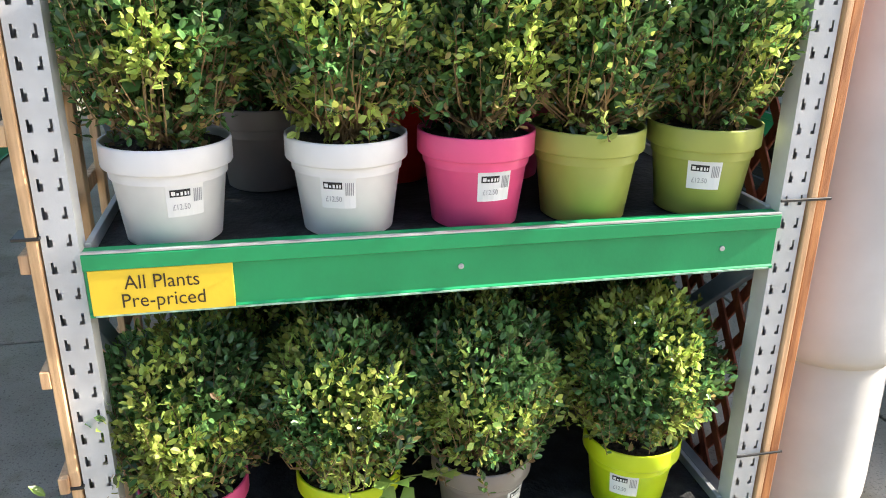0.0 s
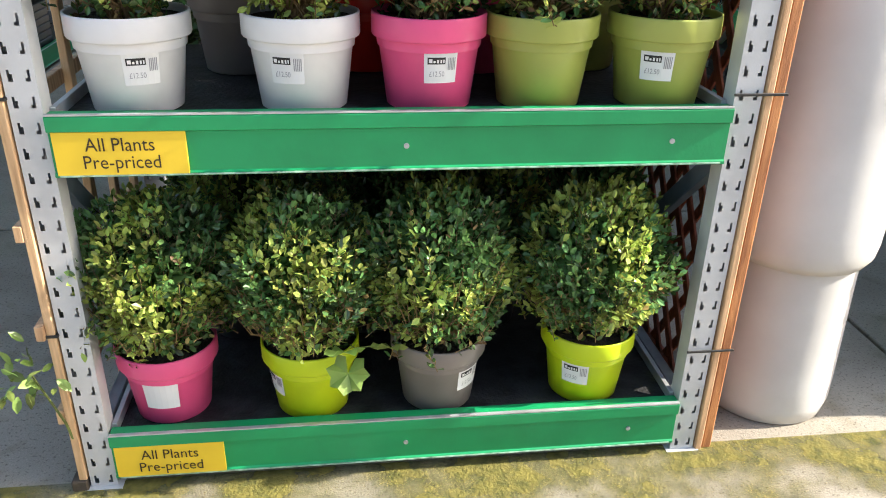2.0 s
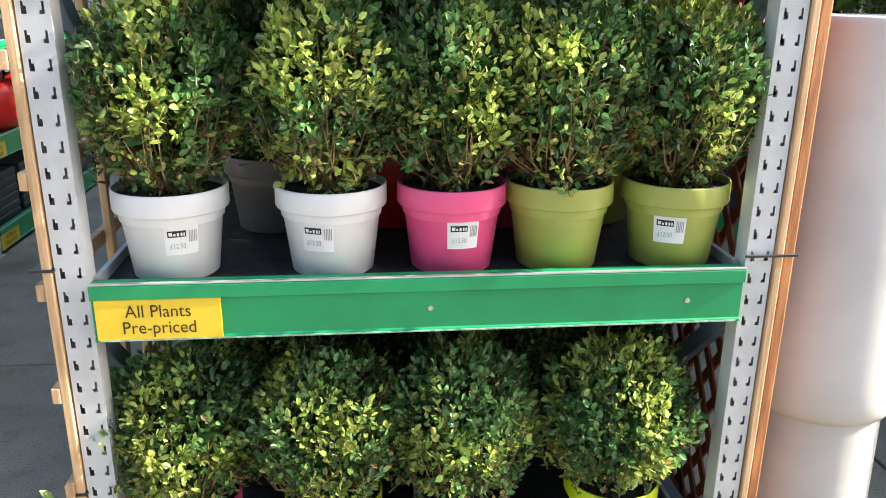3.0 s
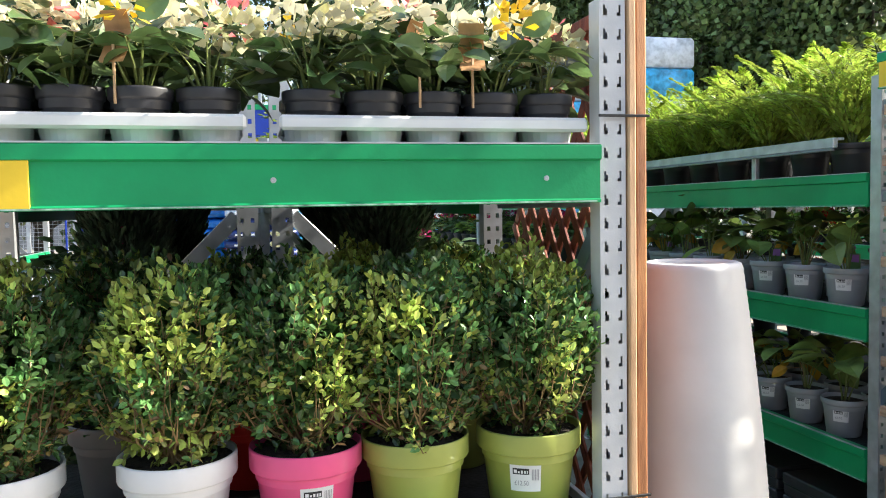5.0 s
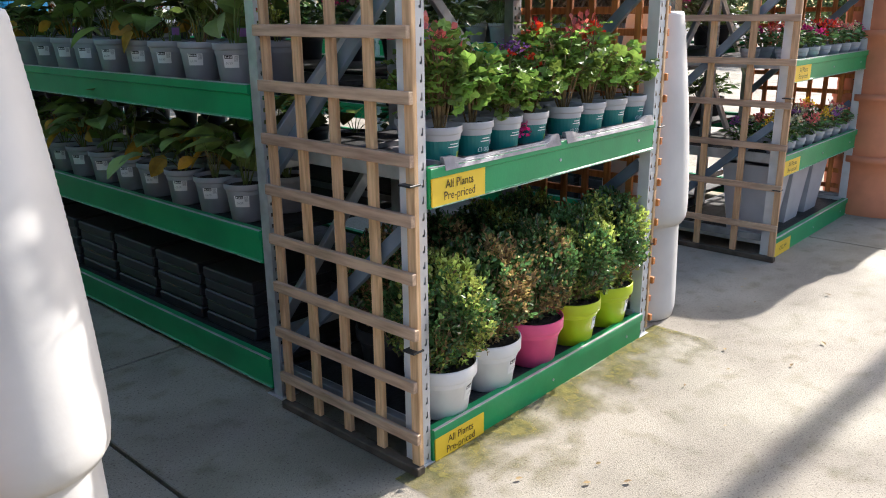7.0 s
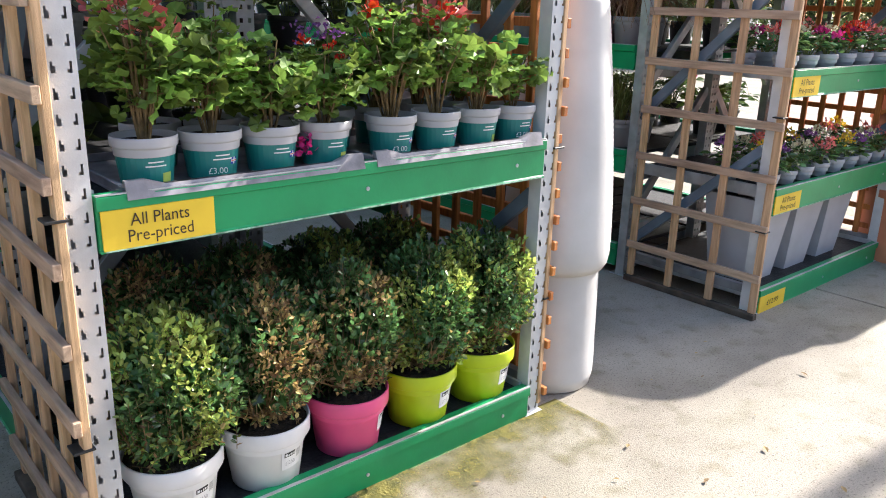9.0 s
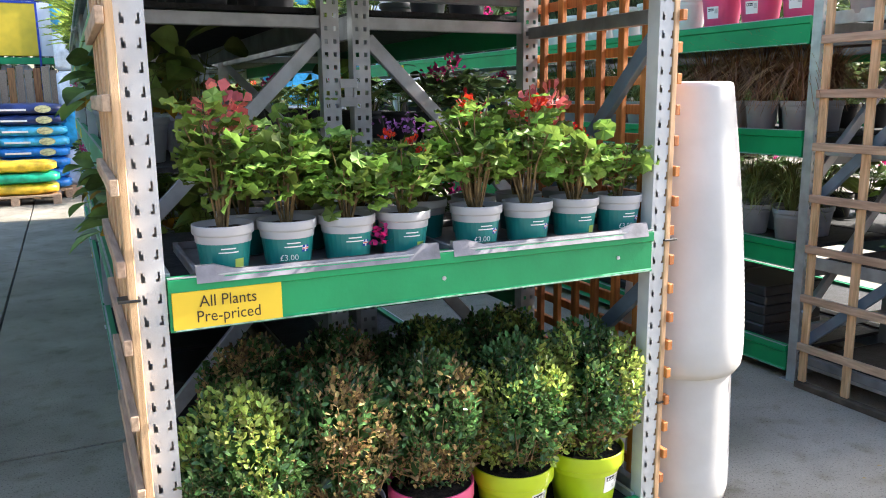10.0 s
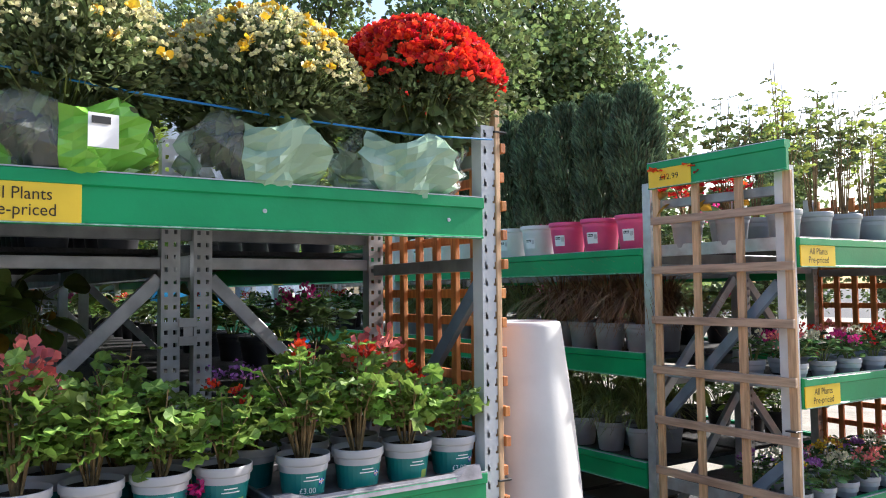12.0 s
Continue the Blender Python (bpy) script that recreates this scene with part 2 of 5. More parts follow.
# clear film with green print
FILM = bpy.data.materials.new("clear_film")
FILM.use_nodes = True
fb = FILM.node_tree.nodes["Principled BSDF"]
fb.inputs["Base Color"].default_value = (0.9, 0.95, 0.9, 1)
fb.inputs["Roughness"].default_value, fb.inputs["Alpha"].default_value = 0.12, 0.14
GREEN_FILM = bpy.data.materials.new("printed_green_film")
GREEN_FILM.use_nodes = True
fb = GREEN_FILM.node_tree.nodes["Principled BSDF"]
fb.inputs["Base Color"].default_value = (0.24, 0.58, 0.08, 1)
fb.inputs["Roughness"].default_value, fb.inputs["Alpha"].default_value = 0.18, 0.85
MINT_FILM = bpy.data.materials.new("milky_mint_film")
MINT_FILM.use_nodes = True
fb = MINT_FILM.node_tree.nodes["Principled BSDF"]
fb.inputs["Base Color"].default_value = (0.55, 0.78, 0.58, 1)
fb.inputs["Roughness"].default_value, fb.inputs["Alpha"].default_value = 0.2, 0.6


# ---- mesh tools ----
class Shape:
    def __init__(self):
        self.v, self.f, self.n = [], [], 0

    def add(self, verts, faces):
        verts = np.asarray(verts, float).reshape(-1, 3)
        self.v.append(verts)
        self.f += [tuple(i + self.n for i in f) for f in faces]
        self.n += len(verts)
        return self

    def box(self, x0, y0, z0, x1, y1, z1, c=0.0, m=None):
        """A box with chamfered edges of width c, turned by the matrix m."""
        if c <= 0:
            v = [(x, y, z) for x in (x0, x1) for y in (y0, y1) for z in (z0, z1)]
            f = [(0, 1, 3, 2), (4, 6, 7, 5), (0, 4, 5, 1), (2, 3, 7, 6), (0, 2, 6, 4), (1, 5, 7, 3)]
        else:
            v = []
            for sx, x in ((1, x0), (-1, x1)):
                for sy, y in ((1, y0), (-1, y1)):
                    for sz, z in ((1, z0), (-1, z1)):
                        v += [(x, y + sy * c, z + sz * c), (x + sx * c, y, z + sz * c), (x + sx * c, y + sy * c, z)]
            i = lambda a, b, d, k: (a * 4 + b * 2 + d) * 3 + k
            f = []
            for a in (0, 1):
                q = [i(a, 0, 0, 0), i(a, 0, 1, 0), i(a, 1, 1, 0), i(a, 1, 0, 0)]
                f.append(tuple(q if a == 0 else q[::-1]))
                q = [i(0, a, 0, 1), i(1, a, 0, 1), i(1, a, 1, 1), i(0, a, 1, 1)]
                f.append(tuple(q if a == 0 else q[::-1]))
                q = [i(0, 0, a, 2), i(0, 1, a, 2), i(1, 1, a, 2), i(1, 0, a, 2)]
                f.append(tuple(q if a == 0 else q[::-1]))
                for b in (0, 1):
                    s = (a + b) % 2
                    for q in ([i(a, b, 0, 0), i(a, b, 0, 1), i(a, b, 1, 1), i(a, b, 1, 0)], [i(a, 0, b, 0), i(a, 1, b, 0), i(a, 1, b, 2), i(a, 0, b, 2)], [i(0, a, b, 1), i(0, a, b, 2), i(1, a, b, 2), i(1, a, b, 1)]):
                        f.append(tuple(q if s == 0 else q[::-1]))
                    for d in (0, 1):
                        q = [i(a, b, d, 0), i(a, b, d, 2), i(a, b, d, 1)]
                        f.append(tuple(q if (a + b + d) % 2 == 0 else q[::-1]))
        if m is not None:
            v = [tuple(m @ Vector(p)) for p in v]
        return self.add(v, f)

    def beam(self, a, b, w, h, c=0.002):
        """A bar from a to b."""
        a, b = Vector(a), Vector(b)
        d = b - a
        m = Matrix.Translation(a) @ d.to_track_quat("X", "Z").to_matrix().to_4x4()
        return self.box(0, -w / 2, -h / 2, d.length, w / 2, h / 2, c, m)

    def lathe(self, profile, n=32, x=0.0, y=0.0, wob=0.0, seed=0):
        r = np.array([p[0] for p in profile])
        z = np.array([p[1] for p in profile])
        a = np.arange(n) * 2 * math.pi / n
        k = 1 + wob * np.sin(a * 3 + seed) + wob * 0.6 * np.sin(a * 7 + 2 * seed)
        v = np.stack([x + r[:, None] * np.cos(a) * k, y + r[:, None] * np.sin(a) * k, np.repeat(z[:, None], n, 1)], -1)
        f = [(i * n + j, i * n + (j + 1) % n, (i + 1) * n + (j + 1) % n, (i + 1) * n + j) for i in range(len(r) - 1) for j in range(n)]
        return self.add(v, f)

    def tube(self, pts, r0, r1=None, n=5):
        pts = [Vector(p) for p in pts]
        r1 = r0 if r1 is None else r1
        v, f, k = [], [], len(pts)
        for i, p in enumerate(pts):
            d = (pts[min(i + 1, k - 1)] - pts[max(i - 1, 0)]).normalized()
            u = d.orthogonal().normalized()
            w = d.cross(u)
            r = r0 + (r1 - r0) * i / max(1, k - 1)
            v += [tuple(p + r * (math.cos(t) * u + math.sin(t) * w)) for t in [2 * math.pi * j / n for j in range(n)]]
        f = [(i * n + j, i * n + (j + 1) % n, (i + 1) * n + (j + 1) % n, (i + 1) * n + j) for i in range(k - 1) for j in range(n)]
        f += [tuple(range(n))[::-1], tuple(range((k - 1) * n, k * n))]
        return self.add(v, f)

    def leaves(self, at, way, size, shape, rng, tilt=0.6):
        """Leaves of one outline at many places, each pointing along its own way."""
        at, way = np.asarray(at, float), np.asarray(way, float)
        tv, tf = shape
        n = len(at)
        y = way / (np.linalg.norm(way, axis=1, keepdims=True) + 1e-9)
        up = rng.normal(size=(n, 3)) * tilt + np.array([0, 0, 1.0])
        x = np.cross(y, up)
        x /= np.linalg.norm(x, axis=1, keepdims=True) + 1e-9
        z = np.cross(x, y)
        s = size * rng.uniform(0.65, 1.25, (n, 1, 1))
        v = at[:, None, :] + s * (tv[None, :, 0:1] * x[:, None] + tv[None, :, 1:2] * y[:, None] + tv[None, :, 2:3] * z[:, None])
        k = len(tv)
        base = self.n
        self.v.append(v.reshape(-1, 3))
        self.f += [tuple(base + i * k + j for j in f) for i in range(n) for f in tf]
        self.n += n * k
        return self

    def mesh(self, name, mat, smooth=False):
        me = bpy.data.meshes.new(name)
        me.from_pydata(np.concatenate(self.v).tolist() if self.v else [], [], self.f)
        me.materials.append(mat)
        if smooth:
            me.polygons.foreach_set("use_smooth", [True] * len(me.polygons))
        me.update()
        return me


def thing(name, label, category, at=(0, 0, 0), group="", kind="", rz=0.0):
    ob = new(name)
    ob.empty_display_size = 0.05
    ob.matrix_basis = pose(*at, 0, 0, rz)
    return tagged(ob, label, category, group, kind)


def part(name, shape, mat, parent, label="", smooth=False):
    me = shape if isinstance(shape, bpy.types.Mesh) else shape.mesh(name, mat, smooth)
    ob = new(name, me)
    ob.parent = parent
    if label:
        tagged(ob, label)
    return ob


def whole(name, shape, mat, label, category, group="", kind="", smooth=False, at=(0, 0, 0)):
    ob = new(name, shape.mesh(name, mat, smooth))
    ob.matrix_basis = pose(*at)
    return tagged(ob, label, category, group, kind)


def words(name, text, size, mat, parent, m, width=None):
    """Lettering as a flat mesh that stands in the x-z plane and reads from -y."""
    cu = bpy.data.curves.new(name, "FONT")
    cu.body, cu.size, cu.align_x, cu.align_y = text, size, "CENTER", "CENTER"
    cu.space_line = 0.92
    cu.resolution_u = 3
    tmp = bpy.data.objects.new(name, cu)
    me = bpy.data.meshes.new_from_object(tmp)
    bpy.data.objects.remove(tmp)
    me.materials.clear()
    me.materials.append(mat)
    if width:
        xs = [v.co.x for v in me.vertices]
        k = width / (max(xs) - min(xs))
        for v in me.vertices:
            v.co.x *= k
    ob = new(name, me)
    ob.parent = parent
    ob.matrix_basis = m @ pose(0, 0, 0, 90, 0, 0)
    ob["kind"] = "stuff"
    return ob


def leaf_shape(w=0.5, fold=0.12, droop=0.1, n=3):
    """An oval leaf with a folded midrib; 1 long."""
    v, f = [], []
    for i in range(n + 1):
        t = i / n
        ww = w / 2 * math.sin(math.pi * min(1, t * 0.94 + 0.05)) ** 0.8
        dz = -droop * t * t
        v += [(-ww, t, dz + fold * ww * 2), (0, t, dz), (ww, t, dz + fold * ww * 2)]
    for i in range(n):
        a = 3 * i
        f += [(a, a + 1, a + 4, a + 3), (a + 1, a + 2, a + 5, a + 4)]
    return np.array(v), f


def lobed_shape(lobes=7, depth=0.22):
    """A round scalloped leaf."""
    v, f = [(0, 0.42, -0.04)], []
    n = lobes * 2
    for i in range(n + 1):
        a = math.radians(-90 + 15) + math.radians(330) * i / n
        r = 0.52 * (1 - (depth if i % 2 == 0 else 0))
        v.append((r * math.cos(a), 0.42 + r * math.sin(a), 0.10 * math.cos(a * 5)))
    f = [(0, i, i + 1) for i in range(1, n + 1)]
    return np.array(v), f


SMALL_LEAF = (np.array([(0, 0, 0), (-0.33, 0.52, 0.10), (0, 1, -0.04), (0.33, 0.52, 0.10), (0, 0.5, 0)]), [(0, 4, 1), (1, 4, 2), (4, 0, 3), (2, 4, 3)])
OVAL = leaf_shape(0.55)
LONG = leaf_shape(0.38, 0.1, 0.35, 4)
BROAD = leaf_shape(0.72, 0.15, 0.3, 5)
LOBED = lobed_shape()
BLADE = leaf_shape(0.045, 0.2, 0.5, 5)
PETAL = (np.array([(0, 0, 0), (-0.4, 0.7, 0.1), (0, 1, 0.15), (0.4, 0.7, 0.1)]), [(0, 3, 2, 1)])


def shell(n, rng, lump=0.12, inner=0.55, seed=0.0):
    """Points in the outer layer of a lumpy ball of radius 1, and their ways out."""
    d = rng.normal(size=(n, 3))
    d /= np.linalg.norm(d, axis=1, keepdims=True)
    r = 1 - (1 - inner) * rng.random(n) ** 2.2
    r *= 1 + lump * np.sin(d[:, 0] * 5 + seed) * np.cos(d[:, 2] * 4 + seed * 2) + 0.5 * lump * np.sin(d[:, 1] * 11 + seed * 3)
    return d * r[:, None], d

# ---- ground ----
floor = thing("ground", "pale worn concrete slabs of an open garden centre yard", "ground", kind="structure")
s = Shape()
joints_x = [-40, -2.2, 1.93, 6.1, 40]
joints_y = [-30, -2.4, 2.88, 7.2, 40]
for i in range(4):
    for j in range(4):
        b = Shape().box(joints_x[i] + 0.007, joints_y[j] + 0.007, -0.12, joints_x[i + 1] - 0.007, joints_y[j + 1] - 0.007, 0.0, 0.004)
        part("slab", b, CONCRETE, floor)
part("joint_bed", Shape().box(-600, -600, -0.3, 600, 600, -0.022), DECK, floor, "dark dirt in the joints")


# ---- shelving ----
PITCH = 0.05


def perforated(height, w=0.06, d=0.05):
    """A channel with keyhole slots through its front face."""
    s = Shape()
    xs = [0, 0.010, 0.0145, 0.019, 0.022, w - 0.022, w - 0.019, w - 0.0145, w - 0.010, w]
    rows = int(height / PITCH)
    for r in range(rows):
        z = r * PITCH
        zs = [z, z + 0.014, z + 0.021, z + 0.028, z + 0.036, z + PITCH]
        for i in range(9):
            for k in range(5):
                hole = (k in (1, 2, 3) and i in (1, 7)) or (k == 1 and i in (2, 8 - 2)) or (k == 2 and i == 2)
                if hole:
                    continue
                s.add([(xs[i], 0, zs[k]), (xs[i + 1], 0, zs[k]), (xs[i + 1], 0, zs[k + 1]), (xs[i], 0, zs[k + 1])], [(0, 1, 2, 3)])
    h = rows * PITCH
    s.add([(0, 0, 0), (0, d, 0), (0, d, h), (0, 0, h)], [(0, 3, 2, 1)])
    s.add([(w, 0, 0), (w, d, 0), (w, d, h), (w, 0, h)], [(0, 1, 2, 3)])
    s.add([(0, d, 0), (w, d, 0), (w, d, h), (0, d, h)], [(0, 3, 2, 1)])
    s.add([(0, 0, h), (w, 0, h), (w, d, h), (0, d, h)], [(0, 1, 2, 3)])
    s.box(-0.012, -0.012, 0, w + 0.012, d + 0.03, 0.004)
    return s


UPRIGHT = perforated(2.05).mesh("upright", GREY_PAINT)


def punched(height, w=0.06, d=0.05):
    """An open channel with two columns of square holes through its face."""
    s = Shape()
    xs = [0, 0.010, 0.021, w - 0.021, w - 0.010, w]
    rows = int(height / 0.041)
    for k in range(rows):
        zs = [k * 0.041, k * 0.041 + 0.014, k * 0.041 + 0.028, k * 0.041 + 0.041]
        for i in range(5):
            for j in range(3):
                if j == 1 and i in (1, 3):
                    continue
                s.add([(xs[i], 0, zs[j]), (xs[i + 1], 0, zs[j]), (xs[i + 1], 0, zs[j + 1]), (xs[i], 0, zs[j + 1])], [(0, 1, 2, 3)])
    h = rows * 0.041
    s.box(0, 0.001, 0, 0.002, d, h)
    s.box(w - 0.002, 0.001, 0, w, d, h)
    s.box(-0.012, -0.012, 0, w + 0.012, d + 0.03, 0.004)
    return s


UPRIGHT_BACK = punched(2.05).mesh("rear_upright", STEEL)


def green_beam(length, h=0.122):
    """A shelf front: a folded face with a proud top lip and a bottom return."""
    prof = [(0.0, 0.0), (0.0, 0.006), (0.004, 0.009), (0.004, h - 0.034), (-0.004, h - 0.030), (-0.004, h - 0.003), (-0.001, h), (0.034, h), (0.034, h - 0.03), (0.022, h - 0.034), (0.022, 0.0)]
    n = len(prof)
    v = [(x, y, z) for x in (0, length) for y, z in prof]
    s = Shape().add(v, [(i, n + i, n + (i + 1) % n, (i + 1) % n) for i in range(n)] + [tuple(range(n)), tuple(range(2 * n - 1, n - 1, -1))])
    return s


def beam_set(parent, x, y, z, length, sign=True, sign_text="All Plants\nPre-priced", screws=True, rz=0.0):
    """A green shelf front whose top is at z, with its card, screws and worn edges, facing -y before the turn rz."""
    h = 0.122
    b = part("shelf_beam", green_beam(length), GREEN, parent, "green painted steel shelf front")
    b.matrix_basis = pose(x, y, z - h, 0, 0, rz)
    part("worn_edge", Shape().box(0.01, -0.0025, 0.0015, length - 0.01, 0.0, 0.0045), GREEN_WORN, b)
    part("bright_lip", Shape().box(0.0, -0.0035, h, length, 0.006, h + 0.003), STEEL, b)
    if screws:
        for sx in (0.50 * length, 0.91 * length):
            part("screw", Shape().lathe([(0.0, -0.001), (0.0055, 0.0), (0.0058, 0.003), (0.002, 0.0035), (0, 0.002)], 10), STEEL, b).matrix_basis = pose(sx, 0.004, 0.052, 90)
    if sign:
        c = part("price_card", Shape().box(0.006, -0.002, 0.004, 0.252, 0.0035, h - 0.031, 0.001), YELLOW, b, "yellow card with printed words")
        ww = words("lettering", sign_text, 0.038, INK, c, pose(0.129, -0.0035, 0.047), width=0.142 if len(sign_text) > 8 else 0.11)
    return b


def side_frame(parent, x, y0, y1, w=0.03, mat=STEEL_DARK, brace=BLUE_STEEL, low=0.1, mirror=False):
    """Ties and diagonals between a front and a rear upright."""
    for z in (0.12, 1.58, 1.9):
        part("tie", Shape().beam((x, y0, z), (x, y1, z), w, 0.04), mat, parent)
    for z0, z1 in ((0.15, 0.78), (0.82, 1.52)):
        a, b = (y0, y1) if not mirror else (y1, y0)
        part("diagonal_brace", Shape().beam((x, a, z1), (x, b, z0), 0.025, 0.045), brace, parent)


def bay(X, Y, tops, signs, label, depth=0.82, length=1.36, height=2.05):
    """An end bay: four uprights, green shelf fronts, black-lined trays."""
    ob = thing("shelving_bay", label, "shelving", (X, Y, 0), group="end bays")
    for ux in (-0.06, length):
        part("upright", UPRIGHT, GREY_PAINT, ob, "light grey slotted steel upright").matrix_basis = pose(ux, 0.012, 0)
        side_frame(ob, ux + 0.03, 0.07, depth - 0.05)
    for z, sg in zip(tops, signs):
        beam_set(ob, 0.003, 0, z, length - 0.006, bool(sg), sg or "")
        t = Shape().box(0.004, 0.036, z - 0.03, length - 0.004, depth - 0.06, z - 0.018)
        part("shelf_liner", t, DECK, ob, "black shelf liner with spilt soil")
        for ex in (0.002, length - 0.014):
            part("shelf_edge", Shape().box(ex, 0.04, z - 0.05, ex + 0.012, depth - 0.06, z + 0.006, 0.001), STEEL, ob)
        part("rear_rail", Shape().box(0.0, depth - 0.058, z - 0.10, length, depth - 0.03, z - 0.03, 0.002), STEEL_DARK, ob)
    return ob


bay_box = bay(-0.29, 1.33, (0.156, 0.902, 1.692), ("All Plants\nPre-priced",) * 3, "grey slotted steel end bay with green shelf fronts")
bay_ger = bay(2.57, 1.393, (0.115, 0.968, 1.776), ("All Plants\nPre-priced",) * 3, "grey slotted steel end bay holding geraniums and box balls")
bay_far = bay(5.50, 1.39, (0.115, 0.60, 1.13, 1.704), ("£12.99", "All Plants\nPre-priced", "All Plants\nPre-priced", "All Plants\nPre-priced"), "grey slotted steel end bay with bedding plants on green shelves")


# ---- trellis panels ----
def trellis(X, y0, y1, z1, ny, dz, mat, label, out=-1, lath=0.036, thick=0.018, frame_mat=None, rail_mat=None, first=0.075):
    """Upright laths with cross laths on the outer side."""
    ob = thing("trellis", label, "trellis", (X, y0, 0), group="trellis panels")
    w = y1 - y0
    z0 = 0.03
    for i in range(ny):
        yy = i * (w - lath) / (ny - 1)
        m = frame_mat if (frame_mat and i == 0) else mat
        part("upright_lath", Shape().box(0 if out < 0 else -thick, yy, z0, thick if out < 0 else 0, yy + lath, z1, 0.002), m, ob)
    z = first
    rng = random.Random(int(X * 100))
    while z < z1 - 0.03:
        o = rng.uniform(-0.012, 0.006)
        part("cross_lath", Shape().box(-thick if out < 0 else 0, o, z - lath / 2, 0 if out < 0 else thick, w + 0.01 + o, z + lath / 2, 0.002), rail_mat or mat, ob)
        z += dz
    if first > 0.1:
        part("bottom_rail", Shape().box(-thick, -0.005, 0.0, thick, w + 0.005, z0, 0.003), BARK, ob, "dark mossy bottom rail")
    for zz in (0.42, 0.93, 1.98):
        if zz < z1:
            part("cable_tie", Shape().box(-0.022, -0.004, zz, 0.024, 0.045, zz + 0.006, 0.001), TIE, ob, "black cable tie")
    return ob


def lattice(X, y0, y1, z0, z1, mat, label, step=0.13):
    """A diagonal lattice of thin strips within a panel."""
    ob = thing("trellis", label, "trellis", (X, y0, 0), group="trellis panels")
    w = y1 - y0
    for layer, sg in ((0, 1), (1, -1)):
        k = -int(w / step) - 2
        while k * step < z1 - z0 + w + 0.2:
            zb = z0 + k * step
            a, b = (0, zb), (w, zb + w * 1.35 * 1)
            if sg < 0:
                a, b = (0, zb + w * 1.35), (w, zb)
            pts = []
            (ya, za), (yb, zb2) = a, b
            slope = (zb2 - za) / (yb - ya)
            lo, hi = 0.0, w
            for lim in (z0, z1):
                yy = ya + (lim - za) / slope
                if (slope > 0) == (lim == z0):
                    lo = max(lo, yy)
                else:
                    hi = min(hi, yy)
            if hi - lo > 0.03:
                x = layer * 0.008
                part("lattice_strip", Shape().beam((x, lo, za + slope * (lo - ya)), (x, hi, za + slope * (hi - ya)), 0.007, 0.028, 0.001), mat, ob)
            k += 1
    for zz in (z0, z1):
        part("lattice_frame", Shape().box(-0.008, 0, zz - 0.018, 0.018, w, zz + 0.018, 0.002), mat, ob)
    return ob


trellis(-0.372, 1.335, 2.15, 2.05, 5, 0.225, TIMBER, "pale pine trellis panel tied to the side of a shelving bay", rail_mat=TIMBER, first=0.21)
lattice(1.150, 1.36, 2.13, 0.08, 2.0, TIMBER_RED, "red-brown diagonal lattice panel inside a timber frame")
ob = thing("timber_edging", "orange-brown rough timber edge of a trellis panel, cable-tied to steel", "timber", (1.134, 1.335, 0))
part("frame_post", Shape().box(0, 0, 0.0, 0.018, 0.04, 2.06, 0.003), TIMBER, ob)
part("frame_post", Shape().box(0.018, 0.004, 0.0, 0.045, 0.04, 2.06, 0.004), TIMBER_EDGE, ob)
for zz in (0.925, 1.75, 0.3):
    part("cable_tie", Shape().box(-0.07, -0.004, zz, 0.048, 0.0, zz + 0.006, 0.001), TIE, ob)
trellis(2.490, 1.375, 2.065, 2.0, 5, 0.1745, TIMBER, "pale pine square trellis panel cable-tied to steel uprights", rail_mat=TIMBER_GREY, first=0.131)
trellis(3.998, 1.40, 2.22, 2.05, 8, 0.0885, TIMBER_ORANGE, "orange-stained close trellis panel on a bay side", out=1, lath=0.03, frame_mat=TIMBER)
tp3 = trellis(5.410, 1.36, 2.08, 1.97, 4, 0.231, TIMBER, "pale pine square trellis panel with a green header", rail_mat=TIMBER_GREY, first=0.2)
sg = thing("header_sign", "green steel header strip with a small yellow price card", "sign", (5.384, 2.08, 0))
beam_set(sg, 0, 0, 2.09, 0.72, True, "£12.99", False, -90)
sg2 = thing("header_sign", "green steel header strip with a small yellow price card", "sign", (2.464, 2.09, 0))
beam_set(sg2, 0, 0, 2.07, 0.71, True, "£16.99", False, -90)
trellis(6.90, 1.42, 2.18, 2.0, 8, 0.11, TIMBER_ORANGE, "orange-stained close trellis panel on a bay side", out=1, lath=0.03)


# ---- column wraps ----
def column_wrap(x, y, label, lift=0.0):
    ob = thing("column_wrap", label, "column guard", (x, y, 0), group="column guards")
    ribs = []
    for k in range(44):
        z = 0.10 + 0.36 * k / 43
        ribs.append((0.174 - 0.010 * k / 43 + (0.0007 if k % 2 else 0), z))
    part("lower_sleeve", Shape().lathe([(0.150, 0), (0.165, 0.006), (0.174, 0.05)] + ribs + [(0.160, 0.50)], 48), CREAM_PLASTIC, ob, "", True)
    prof = [(0.165, 0.462), (0.178, 0.462), (0.192, 0.485), (0.197, 0.52)]
    for k in range(96):
        t = k / 95
        prof.append((0.197 - 0.075 * t ** 1.5 + (0.0008 if k % 2 else 0), 0.55 + (0.83 + lift) * t))
    prof += [(0.118, 1.393 + lift), (0.108, 1.397 + lift), (0.104, 1.385 + lift), (0.10, 1.2)]
    part("upper_sleeve", Shape().lathe(prof, 48), CREAM_PLASTIC, ob, "", True)
    part("top_cap", Shape().lathe([(0.0, 1.372 + lift), (0.109, 1.374 + lift)], 48), CREAM_PLASTIC, ob)
    return ob


